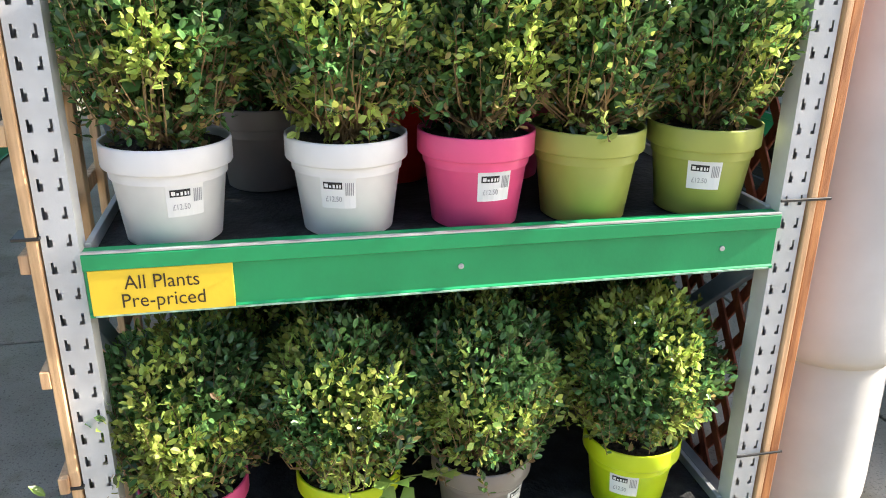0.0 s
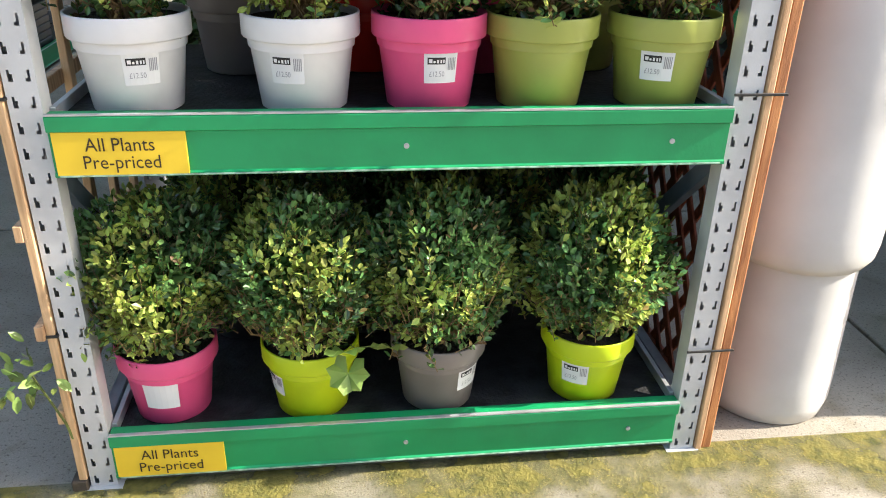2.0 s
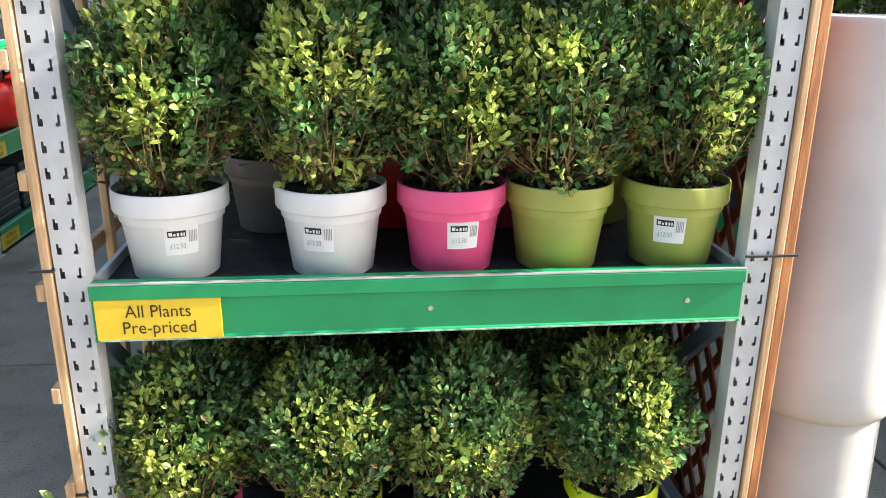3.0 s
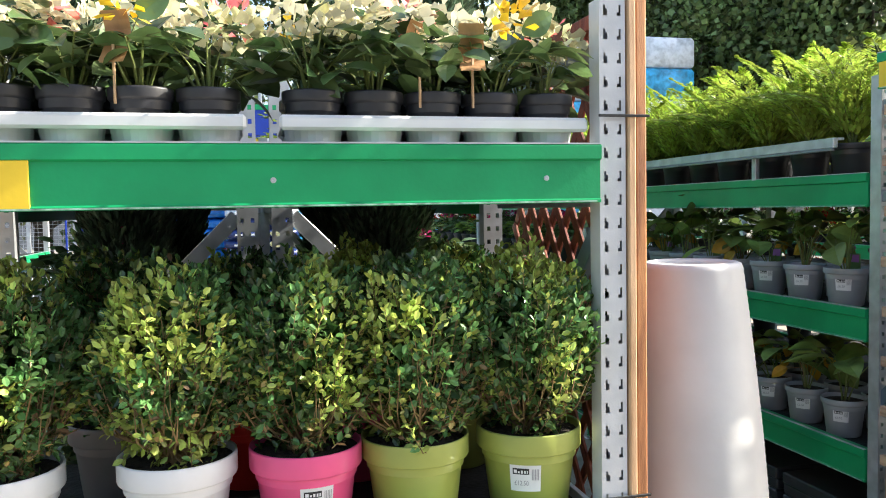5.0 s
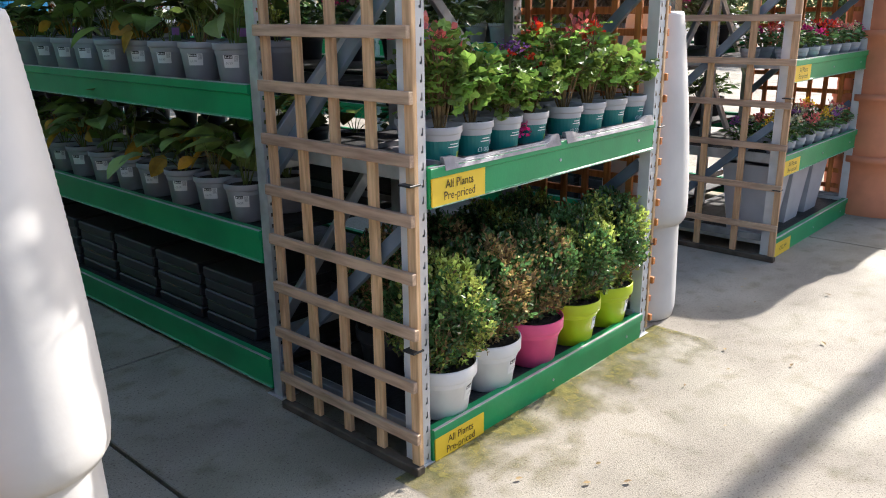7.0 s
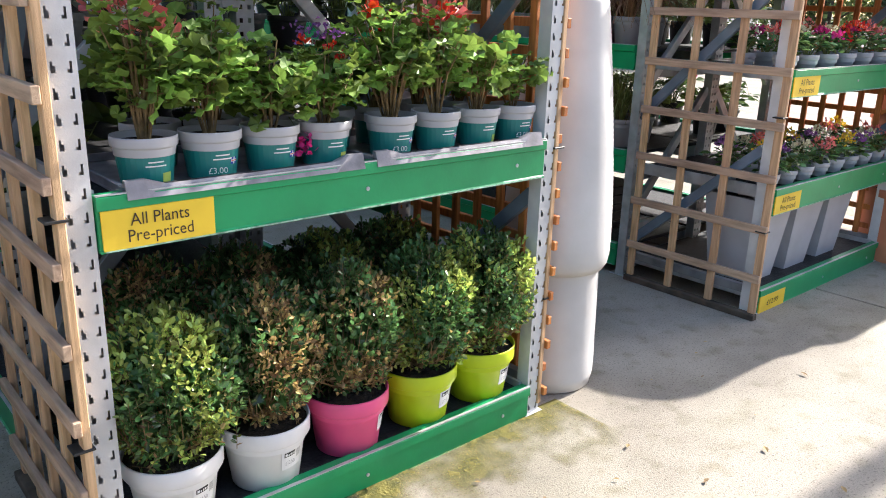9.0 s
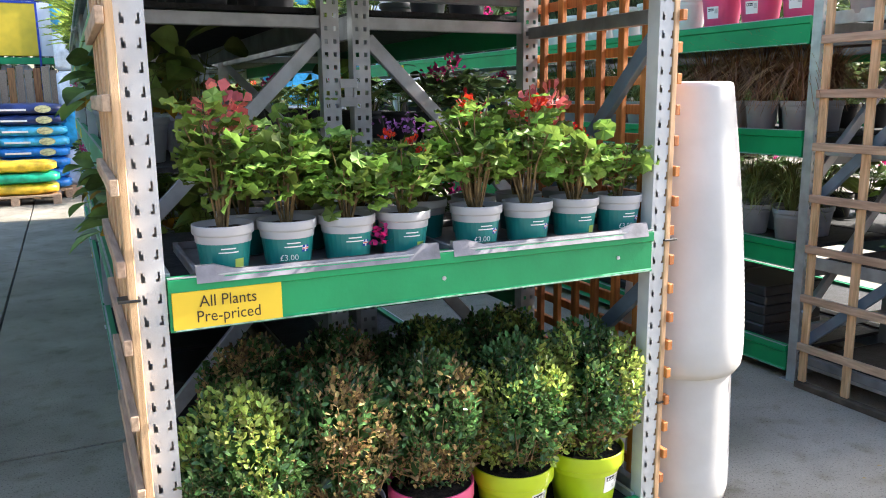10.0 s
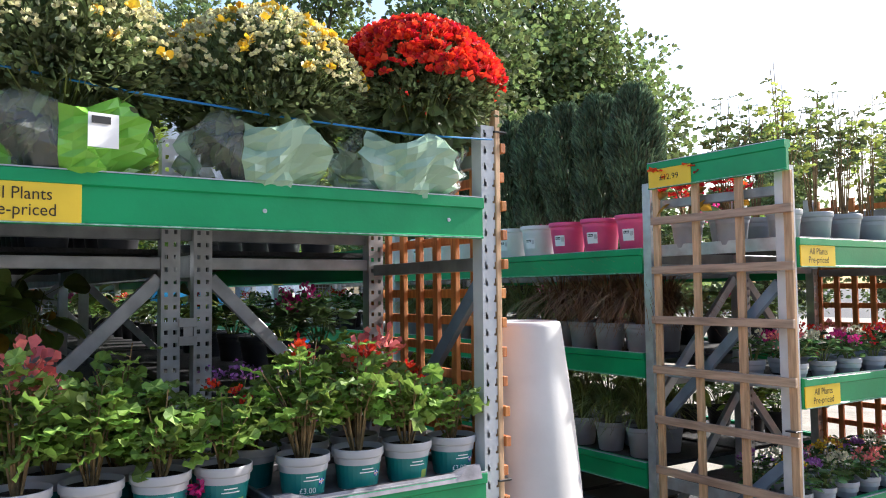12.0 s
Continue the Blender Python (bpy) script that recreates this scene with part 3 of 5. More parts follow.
column_wrap(1.428, 1.57, "ribbed white plastic column guard, two tapering sleeves stacked", 0.022)
column_wrap(4.222, 1.575, "plain white plastic column guard beside the geranium bay")


# ---- long racks behind the end bays ----
def long_rack(X, y0, bays, face, tops, label, depth=0.70, length=2.45, signs=True, height=2.05):
    """A run of shelving along y; face -1 shows its green fronts towards -x."""
    ob = thing("shelving_run", label, "shelving", (X, y0, 0), group="shelving runs")
    for b in range(bays + 1):
        yy = b * (length + 0.06)
        for xx in (0.0, -face * (depth - 0.05)):
            up = part("upright", UPRIGHT if xx == 0 else UPRIGHT_BACK, STEEL, ob)
            if b == 0:
                up.data = UPRIGHT_BACK
                up.matrix_basis = pose(min(xx, xx - face * 0.06), yy, 0)
            else:
                up.matrix_basis = pose(xx, yy + (0 if face > 0 else 0.06), 0, 0, 0, 90 if face > 0 else -90)
        for z in (0.25, 1.6):
            part("tie", Shape().beam((-face * 0.05, yy + 0.03, z), (-face * (depth - 0.05), yy + 0.03, z), 0.03, 0.04), STEEL, ob)
        for z0, z1 in ((0.3, 0.95), (0.95, 1.55)):
            part("diagonal_brace", Shape().beam((-face * 0.05, yy + 0.03, z0), (-face * (depth - 0.05), yy + 0.03, z1), 0.025, 0.045), STEEL, ob)
    for b in range(bays):
        ya = b * (length + 0.06) + 0.06
        for z in tops:
            if face < 0:
                beam_set(ob, -0.004, ya + length, z, length, signs and b > 0, "All Plants\nPre-priced", False, -90)
            else:
                beam_set(ob, 0.004, ya, z, length, signs, "All Plants\nPre-priced", False, 90)
            x0, x1 = sorted((-face * 0.03, -face * (depth - 0.03)))
            part("shelf_liner", Shape().box(x0, ya, z - 0.035, x1, ya + length, z - 0.018), DECK, ob)
            xr = -face * (depth - 0.03)
            part("rear_rail", Shape().box(xr - 0.012, ya, z - 0.11, xr + 0.012, ya + length, z - 0.03, 0.002), STEEL_DARK, ob)
    return ob


LX, LY = -1.80, 1.77
TOPS = (0.145, 0.65, 1.17, 1.665)
run = long_rack(2.52, 2.13, 3, -1, TOPS, "long run of green-fronted shelving full of potted perennials")
for z in (0.45, 1.33):
    part("spacer", Shape().box(0.705, -0.008, z, 0.765, -0.004, z + 0.03, 0.001).box(0.705, -0.008, z + 0.06, 0.765, -0.004, z + 0.09, 0.001).box(0.72, -0.008, z + 0.03, 0.75, -0.004, z + 0.06, 0.001), STEEL, run)
long_rack(3.985, 2.13, 3, 1, TOPS, "long run of green-fronted shelving backing onto another")
long_rack(5.44, 2.12, 3, -1, (0.165, 0.667, 1.19, 1.697), "long run of green-fronted shelving with conifers and grasses")
long_rack(-0.34, 2.16, 2, -1, TOPS, "long run of green-fronted shelving behind the box balls")
long_rack(1.12, 2.16, 2, 1, TOPS, "long run of green-fronted shelving backing onto another")
long_rack(LX, LY, 3, 1, TOPS, "long run of green-fronted shelving with red buckets")
# added run, there to darken the view through the far trellis
long_rack(6.90, 2.17, 2, 1, TOPS, "added run of green-fronted shelving that darkens the far bay from behind")
for xx, yy in ((2.49, 2.33), (2.49, 4.85)):
    r = thing("guard_rail", "galvanised guard rail along the top shelf", "rail", (xx, yy, 0))
    part("rail_bar", Shape().box(0, 0, 1.765, 0.022, 2.3, 1.805, 0.004).box(0.022, 0, 1.795, 0.05, 2.3, 1.805, 0.002), STEEL, r)
    part("rail_lip", Shape().box(-0.006, 0, 1.755, 0.006, 2.3, 1.764, 0.002), STEEL_DARK, r)
    for k in (0.5, 1.8):
        part("rail_post", Shape().box(0.023, k, 1.66, 0.043, k + 0.03, 1.79, 0.002), STEEL, r)


# ---- pots and plants ----
def pot_mesh(name, r, h, mat, rim=0.028, taper=0.70, step=0.93):
    rb = r * taper
    k = rb + (r * step - rb) * (h - rim) / h
    prof = [(0.0, 0.002), (rb * 0.93, 0.0), (rb, 0.004), (k, h - rim - 0.006), (k + 0.003, h - rim - 0.002), (r * 0.985, h - rim), (r, h - rim + 0.003), (r * 1.0, h - 0.004), (r * 0.995, h), (r * 0.965, h), (r * 0.955, h - 0.004), (r * 0.90, h - rim - 0.02)]
    return Shape().lathe(prof, 36).mesh(name, mat, True)


def soil_mesh(r, h, seed):
    rng = np.random.default_rng(seed)
    s = Shape()
    n = 20
    v, f = [(0, 0, h + 0.006)], []
    for i, q in enumerate((0.35, 0.7, 1.0)):
        for j in range(n):
            a = 2 * math.pi * j / n
            v.append((r * q * math.cos(a), r * q * math.sin(a), h + rng.uniform(-0.004, 0.006) * (1 if q < 1 else 0)))
    f += [(0, 1 + j, 1 + (j + 1) % n) for j in range(n)]
    f += [(1 + i * n + j, 1 + (i + 1) * n + j, 1 + (i + 1) * n + (j + 1) % n, 1 + i * n + (j + 1) % n) for i in range(2) for j in range(n)]
    return s.add(v, f).mesh("soil", SOIL, True)


def curved_patch(r0, r1, z0, z1, a0, a1, lift, n=6):
    """A sheet that lies on a cone between two heights and two angles (0 faces -y)."""
    s = Shape()
    v = []
    for z, r in ((z0, r0), (z1, r1)):
        for i in range(n + 1):
            a = a0 + (a1 - a0) * i / n
            v.append(((r + lift) * math.sin(a), -(r + lift) * math.cos(a), z))
    return s.add(v, [(i, i + 1, n + 2 + i, n + 1 + i) for i in range(n)])


def pot_label(parent, r, h, ang, taper, price="£12.50", bare=False, w=0.062, hh=0.056, zc=0.48, paper=True):
    rb = r * taper
    at = lambda z: rb + (r * 0.93 - rb) * z / h + 0.0006
    z0, z1 = h * zc - hh / 2, h * zc + hh / 2
    da = w / r / 2 * 1.1
    lab = part("price_label", curved_patch(at(z0), at(z1), z0, z1, ang - da, ang + da, 0.0008), PAPER, parent, "white price label")
    if bare:
        return lab
    zz = z0 + hh * 0.62
    lg = part("logo_block", curved_patch(at(zz), at(zz + hh * 0.22), zz, zz + hh * 0.22, ang - da * 0.8, ang + da * 0.25, 0.0016), BLACK_INK, lab)
    for a0, a1, u0, u1 in ((-0.72, -0.52, 0.05, 0.17), (-0.46, -0.34, 0.05, 0.12), (-0.26, -0.14, 0.04, 0.15), (-0.06, 0.04, 0.04, 0.15), (0.10, 0.18, 0.04, 0.15)):
        part("logo_shape", curved_patch(at(zz + hh * u0), at(zz + hh * u1), zz + hh * u0, zz + hh * u1, ang + da * a0, ang + da * a1, 0.0024, 2), PAPER, lg)
    for k in range(5):
        a = ang + da * (0.42 + 0.1 * k)
        part("bar_code", curved_patch(at(zz - hh * 0.2), at(zz + hh * 0.2), zz - hh * 0.2, zz + hh * 0.2, a, a + da * 0.05, 0.0016, 1), PALE_INK, lab)
    if price:
        zt = z0 + hh * 0.30
        rr = at(zt) + 0.002
        a = ang - da * 0.25
        words("price", price, hh * 0.24, PALE_INK, lab, pose(rr * math.sin(a), -rr * math.cos(a), zt, 0, 0, math.degrees(a)), width=w * 0.42)
    return lab


BOX_SHAPE = (np.array([(0, 0, 0), (-0.24, 0.26, 0.05), (-0.27, 0.68, 0.06), (0, 1, -0.06), (0.27, 0.68, 0.06), (0.24, 0.26, 0.05)]), [(0, 3, 2, 1), (0, 5, 4, 3)])


def box_foliage(seed, n, rx, rz, cz, mats, split):
    """A clipped box ball: leafy shoots that break the outline, loose leaves between, bare twigs below."""
    rng = np.random.default_rng(seed)
    ax, c0 = np.array([rx, rx, rz]), np.array([0, 0, cz])
    at, way, ds = [], [], []
    sh = Shape()
    for i in range(int(n / 12)):
        d = rng.normal(size=3)
        d /= np.linalg.norm(d)
        lump = 1 + 0.07 * math.sin(d[0] * 5 + seed) * math.cos(d[2] * 4 + 2 * seed) + 0.04 * math.sin(d[1] * 11 + 3 * seed)
        r1 = lump * (rng.uniform(0.88, 1.04) if rng.random() < 0.9 else rng.uniform(1.04, 1.14))
        if d[2] < -0.35 and rng.random() < 0.6:
            continue
        tip = d * ax * r1
        grow = d * 0.8 + rng.normal(size=3) * 0.35 + np.array([0, 0, 0.75])
        grow /= np.linalg.norm(grow)
        base = tip - grow * rng.uniform(0.06, 0.09)
        sh.tube([base + c0, tip + c0], 0.0013, 0.0007, 3)
        side = np.cross(grow, rng.normal(size=3))
        side /= np.linalg.norm(side)
        for k in range(12):
            t = 0.1 + 0.9 * k / 11
            at.append(base + (tip - base) * t)
            sd = np.cross(grow, side) if (k // 2) % 2 else side
            way.append(sd * (1 if k % 2 else -1) * (1.15 - 0.7 * t) + grow * (0.45 + 0.6 * t) + rng.normal(size=3) * 0.2)
            ds.append(d)
    p, d = shell(int(n * 0.3), rng, 0.08, 0.62, seed)
    keep = rng.random(len(p)) < np.clip(1.15 + p[:, 2] * 0.6, 0.3, 1)
    at = np.concatenate([np.array(at), p[keep] * ax])
    way = np.concatenate([np.array(way), d[keep] * 0.5 + rng.normal(size=d[keep].shape) * 0.6 + np.array([0, 0, 0.4])])
    ds = np.concatenate([np.array(ds), d[keep]])
    # pale patches give young growth and painted-in sunlight, dead leaves low down
    patch = np.sin(ds[:, 0] * 4.1 + seed * 1.7) + np.sin(ds[:, 2] * 5.3 + seed * 2.9) + np.sin(ds[:, 1] * 4.7 + seed) + rng.normal(size=len(ds)) * 0.8
    light = patch > np.quantile(patch, 1 - split[1])
    dry = (~light) & (rng.random(len(ds)) < np.clip(0.06 - 0.22 * ds[:, 2], 0.02, 0.28))
    meshes = []
    for m, sel in ((mats[0], ~light & ~dry), (mats[1], light), (BOX_LEAF_DRY, dry)):
        meshes.append(Shape().leaves(at[sel] + c0, way[sel], 0.0198 if m is not BOX_LEAF_DRY else 0.017, BOX_SHAPE, rng, 0.9).mesh("foliage", m))
    for i in range(120):
        d = rng.normal(size=3)
        d /= np.linalg.norm(d)
        d[2] = abs(d[2]) * 0.8 + (-0.35 if i % 3 else 0)
        a = np.array([rng.uniform(-0.03, 0.03), rng.uniform(-0.03, 0.03), cz - rz * 0.98])
        e = np.array([d[0] * rx, d[1] * rx, cz + d[2] * rz])
        mid = (a + e) / 2 + np.array([d[0], d[1], 0]) * rx * 0.25
        sh.tube([a, mid, e], 0.0026, 0.0009, 3)
    meshes.append(sh.mesh("twig_mass", TWIG))
    # a dense heart, so that no light passes straight through
    h = Shape()
    p, d = shell(700, rng, 0.1, 0.3, seed)
    h.leaves(p * ax * 0.62 + c0, d + rng.normal(size=d.shape) * 0.8, 0.05, SMALL_LEAF, rng, 1.5)
    meshes.append(h.mesh("inner_foliage", mats[0]))
    return meshes


FRESH = (BOX_LEAF, BOX_LEAF_LIGHT)
TALL = [box_foliage(s, 5600, 0.165, 0.205, 0.375, FRESH, sp) for s, sp in ((1, (0.65, 0.35)), (2, (0.55, 0.45)), (3, (0.7, 0.3)), (4, (0.6, 0.4)))]
ROUND = [box_foliage(s, 5800, 0.180, 0.185, 0.360, FRESH, sp) for s, sp in ((5, (0.6, 0.4)), (6, (0.6, 0.4)), (7, (0.65, 0.35)), (8, (0.55, 0.45)))]
DRY = [box_foliage(s, 4200, 0.165, 0.19, 0.370, (BOX_LEAF, BOX_LEAF_DRY), sp) for s, sp in ((9, (0.45, 0.55)), (10, (0.65, 0.35)))]
POTS, SOILS = {}, {}


def get_pot(mat, r, h, rim=0.046, taper=0.74):
    key = (mat.name, r, h)
    if key not in POTS:
        POTS[key] = pot_mesh("pot", r, h, mat, rim, taper)
    if (r, h) not in SOILS:
        SOILS[(r, h)] = soil_mesh(r * 0.945, h - 0.016, int(r * 1e4))
    return POTS[key], SOILS[(r, h)]


def box_ball(at, mat, colour, leaf, h=0.19, r=0.118, ang=0.0, label=True, bare=False, rz=0.0, dry="", price="£12.50"):
    ob = thing("potted_box_ball", f"clipped {dry}box ball in a {colour} plastic pot", "plant", at, "potted box balls")
    pm, sm = get_pot(mat, r, h)
    part("pot", pm, mat, ob, f"{colour} plastic pot")
    part("soil", sm, SOIL, ob)
    for me in leaf:
        o = part(me.name.split(".")[0], me, None, ob)
        o["kind"] = "stuff"
        o.matrix_basis = pose(0, 0, 0, 0, 0, rz)
    if label:
        pot_label(ob, r, h, ang, 0.74, "" if bare else price, bare, w=0.085 if bare else 0.072, hh=0.085 if bare else 0.062, zc=0.50)
    return ob


Z1 = 0.885
for i, (x, y, m, c, a, on) in enumerate(((-0.143, 1.462, WHITE_POT, "white", 0.36, True), (0.188, 1.462, WHITE_POT, "white", -0.27, True), (0.446, 1.462, PINK_POT, "pink", 0.14, True), (0.682, 1.462, OLIVE_POT, "olive green", 0, False), (0.945, 1.462, OLIVE_POT, "olive green", -0.42, True))):
    box_ball((x, y, Z1), m, c, TALL[i % 4], ang=a, label=on, rz=47 * i)
for i, (x, m, c) in enumerate(((0.03, TAUPE_POT, "taupe"), (0.33, RED_PLASTIC, "red"), (0.60, PINK_POT, "pink"), (0.87, OLIVE_POT, "olive green"))):
    box_ball((x, 1.80 + 0.02 * (i % 2), Z1), m, c, TALL[(i + 2) % 4], rz=200 + 70 * i, label=False)
Z0 = 0.139
for i, (x, y, m, c, a, on, bare) in enumerate(((-0.165, 1.47, PINK_POT, "pink", -0.05, True, True), (0.170, 1.455, LIME_POT, "lime green", -1.05, True, False), (0.478, 1.455, TAUPE_POT, "taupe", 0.75, True, False), (0.855, 1.455, LIME_POT, "lime green", -0.55, True, False))):
    box_ball((x, y, Z0), m, c, ROUND[i], h=0.188, r=0.116, ang=a, label=on, bare=bare, rz=33 * i)
for i, x in enumerate((-0.03, 0.32, 0.66, 0.93)):
    box_ball((x, 1.83, Z0), BLACK_POT, "black", ROUND[(i + 1) % 4], h=0.188, r=0.116, label=False, rz=120 + 50 * i)
Z2 = 0.098
for i, (x, y, m, c, a, leaf, d) in enumerate(((2.725, 1.50, WHITE_POT, "white", 0.35, ROUND[3], ""), (2.985, 1.51, WHITE_POT, "white", 0.25, DRY[0], "half-dead browning "), (3.255, 1.51, PINK_POT, "pink", 0.75, DRY[1], "thin "), (3.525, 1.51, LIME_POT, "lime green", 0.35, ROUND[1], ""), (3.785, 1.51, LIME_POT, "lime green", 0.35, TALL[3], ""))):
    box_ball((x, y, Z2), m, c, leaf, h=0.188, r=0.124, ang=a, rz=61 * i, dry=d)
for i, x in enumerate((2.83, 3.10, 3.40, 3.68)):
    box_ball((x, 1.86, Z2), BLACK_POT, "black", (DRY[0], DRY[1], ROUND[0], ROUND[2])[i], h=0.188, r=0.124, label=False, rz=90 * i)

# a weed with round leaves in the lime pot, and a sprig by the upright
rng = np.random.default_rng(77)
ob = thing("weed", "soft green weed with broad leaves growing over a pot rim", "weed", (0.265, 1.325, 0.345))
part("leaves", Shape().leaves([(0, 0, 0), (0.02, 0, 0.02), (0.05, -0.01, 0.03)], [(-0.2, -0.6, -0.8), (-0.6, -0.3, 0.1), (0.9, -0.3, 0.1)], 0.085, LOBED, rng, 0.3), HOSTA_LEAF, ob)
part("stem", Shape().tube([(0, 0.03, 0.01), (0.01, 0.0, 0.02), (0.05, -0.01, 0.03)], 0.002, 0.0015, 4), STEM_GREEN, ob)
ob = thing("weed", "pale green sprig growing beside a steel upright", "weed", (-0.40, 1.31, 0.0))
part("stem", Shape().tube([(0.05, 0.05, 0), (0.03, 0.02, 0.2), (-0.01, 0, 0.35)], 0.004, 0.002, 4), STEM_GREEN, ob)
p = rng.normal(size=(34, 3)) * np.array([0.035, 0.02, 0.03]) + np.array([-0.02, 0, 0.34])
part("leaves", Shape().leaves(p, rng.normal(size=(34, 3)), 0.035, OVAL, rng), HOSTA_LEAF, ob)


def bushy(seed, stems, spread, height, leaf, size, per, mat, stem_mat=STEM_GREEN, lean=0.7, flowers=None, z0=0.0, top_heavy=0.35, droop=0.0):
    """Branching stems with leaves along them; a list of (name, mesh)."""
    rng = np.random.default_rng(seed)
    st, at, way, tips = Shape(), [], [], []
    for i in range(stems):
        a = 2 * math.pi * (i + rng.random() * 0.7) / stems
        out = np.array([math.cos(a), math.sin(a), 0]) * spread * rng.uniform(0.25, 1.0)
        h = height * rng.uniform(0.6, 1.0) * (1.05 - 0.3 * np.linalg.norm(out) / max(spread, 1e-6))
        p0 = np.array([0, 0, z0]) + out * 0.12
        p2 = p0 + out * lean + np.array([0, 0, h])
        p1 = (p0 + p2) / 2 + np.array([0, 0, h * 0.10]) - out * 0.1
        st.tube([p0, p1, p2], 0.0035, 0.0016, 4)
        tips.append(p2)
        for k in range(per):
            t = top_heavy + (1 - top_heavy) * rng.random()
            q = (1 - t) ** 2 * p0 + 2 * t * (1 - t) * p1 + t * t * p2
            d = rng.normal(size=3) * np.array([1, 1, 0.5]) + out / max(spread, 1e-6) * 0.6 + np.array([0, 0, 0.25 - droop])
            d /= np.linalg.norm(d)
            e = q + d * size * rng.uniform(0.3, 0.9)
            if k % 3 == 0:
                st.tube([q, e], 0.0013, 0.001, 3)
            at.append(e)
            way.append(d * np.array([1, 1, 0.4]) + np.array([0, 0, -droop]))
    out = [("stalk", st.mesh("stalk", stem_mat)), ("foliage", Shape().leaves(at, way, size, leaf, rng, 0.45).mesh("foliage", mat))]
    if flowers:
        fm, fs, count = flowers
        f = Shape()
        for q in tips[:count]:
            c = q + np.array([0, 0, size * 0.8])
            st2 = rng.normal(size=(22, 3)) * fs * 0.42
            f.leaves(c + st2, st2 + np.array([0, 0, 0.01]), fs * 0.8, PETAL, rng, 1.0)
        out.append(("bloom", f.mesh("bloom", fm)))
    return out


def plant(name, label, category, at, pieces, group, pot=None, rz=0.0, grp_scale=1.0):
    ob = thing(name, label, category, at, group, rz=rz)
    if pot:
        m, r, h = pot
        pm, sm = get_pot(m, r, h, 0.022, 0.74)
        part("pot", pm, m, ob)
        part("soil", sm, SOIL, ob)
        z = h - 0.02
    else:
        z = 0
    for nm, me in pieces:
        o = part(nm, me, None, ob)
        o["kind"] = "stuff"
        o.matrix_basis = pose(0, 0, z)
    return ob


# ---- geraniums in teal-sleeved pots ----
ROUNDED = lobed_shape(7, 0.13)
GER = [bushy(20 + i, n, sp, h, ROUNDED, 0.054, 9, GER_LEAF, TWIG, 0.8, fl) for i, (n, sp, h, fl) in enumerate(((13, 0.12, 0.33, (CORAL_PETAL, 0.042, 4)), (10, 0.11, 0.28, None), (10, 0.10, 0.24, None), (9, 0.10, 0.23, (RED_PETAL, 0.016, 3)), (17, 0.14, 0.34, None), (12, 0.12, 0.36, (RED_PETAL, 0.028, 2)), (11, 0.13, 0.26, None), (7, 0.12, 0.20, None)))]


def geranium(at, k, rz=0.0, front=True):
    r, h = 0.072, 0.112
    ob = plant("potted_geranium", "leggy geranium in a silver pot with a teal printed sleeve", "plant", at, GER[k], "potted geraniums", (SILVER_POT, r, h), rz)
    rb = r * 0.74
    at_z = lambda z: rb + (r * 0.93 - rb) * z / h
    sl = part("sleeve", curved_patch(at_z(0.004), at_z(0.082), 0.004, 0.082, -math.pi, math.pi, 0.0012, 30), TEAL, ob, "teal printed paper sleeve")
    if front:
        va = math.radians(-rz)
        for j, (zz, wd) in enumerate(((0.058, 0.55), (0.049, 0.75))):
            part("print_line", curved_patch(at_z(zz), at_z(zz + 0.003), zz, zz + 0.003, va - wd / 2, va + wd / 2, 0.0022), PAPER, sl)
        if k % 3 == 1:
            zt, a = 0.024, va - 0.2
            words("price", "£3.00", 0.02, PAPER, sl, pose((at_z(zt) + 0.003) * math.sin(a), -(at_z(zt) + 0.003) * math.cos(a), zt, 0, 0, math.degrees(a)))
        if k % 3 != 0:
            a0 = va + 0.35
            fl = part("flag_blue", curved_patch(at_z(0.036), at_z(0.052), 0.036, 0.052, a0, a0 + 0.32, 0.002), BLUE_SIGN, sl)
            part("flag_white", curved_patch(at_z(0.0415), at_z(0.0465), 0.0415, 0.0465, a0, a0 + 0.32, 0.0026), PAPER, sl)
            part("flag_upright", curved_patch(at_z(0.036), at_z(0.052), 0.036, 0.052, a0 + 0.125, a0 + 0.195, 0.0026, 2), PAPER, sl)
            part("flag_red", curved_patch(at_z(0.043), at_z(0.045), 0.043, 0.045, a0, a0 + 0.32, 0.0032), RED_PLASTIC, sl)
        else:
            a0 = va + 0.45
            part("sun_print", curved_patch(at_z(0.012), at_z(0.034), 0.012, 0.034, a0 - 0.2, a0 + 0.2, 0.002), BOX_LEAF_LIGHT, sl)
    return ob


def carry_tray(X, Y, Z, w, d, mat, label, hh=0.02):
    ob = thing("carry_tray", label, "tray", (X, Y, Z), "plant trays")
    s = Shape().box(0, 0, 0, w, d, 0.006, 0.002)
    for bx in ((0, 0, w, 0.012), (0, d - 0.012, w, d), (0, 0.012, 0.012, d - 0.012), (w - 0.012, 0.012, w, d - 0.012)):
        s.box(bx[0], bx[1], 0.006, bx[2], bx[3], hh, 0.002)
    # a sloping, slightly bent front wall with raised corners and a notch beside each
    n = 14
    v = []
    for i in range(n + 1):
        u = i / n
        up = hh + (0.014 if u < 0.09 or u > 0.91 else 0.0)
        v += [(w * u, -0.014, 0.002), (w * u, -0.002, up), (w * u, 0.012, up), (w * u, 0.012, 0.004)]
    s.add(v, [(4 * i + j, 4 * i + 4 + j, 4 * i + 5 + j, 4 * i + 1 + j) for i in range(n) for j in range(3)] + [(0, 1, 2, 3), (4 * n + 3, 4 * n + 2, 4 * n + 1, 4 * n)])
    part("tray_body", s, mat, ob)
    return ob


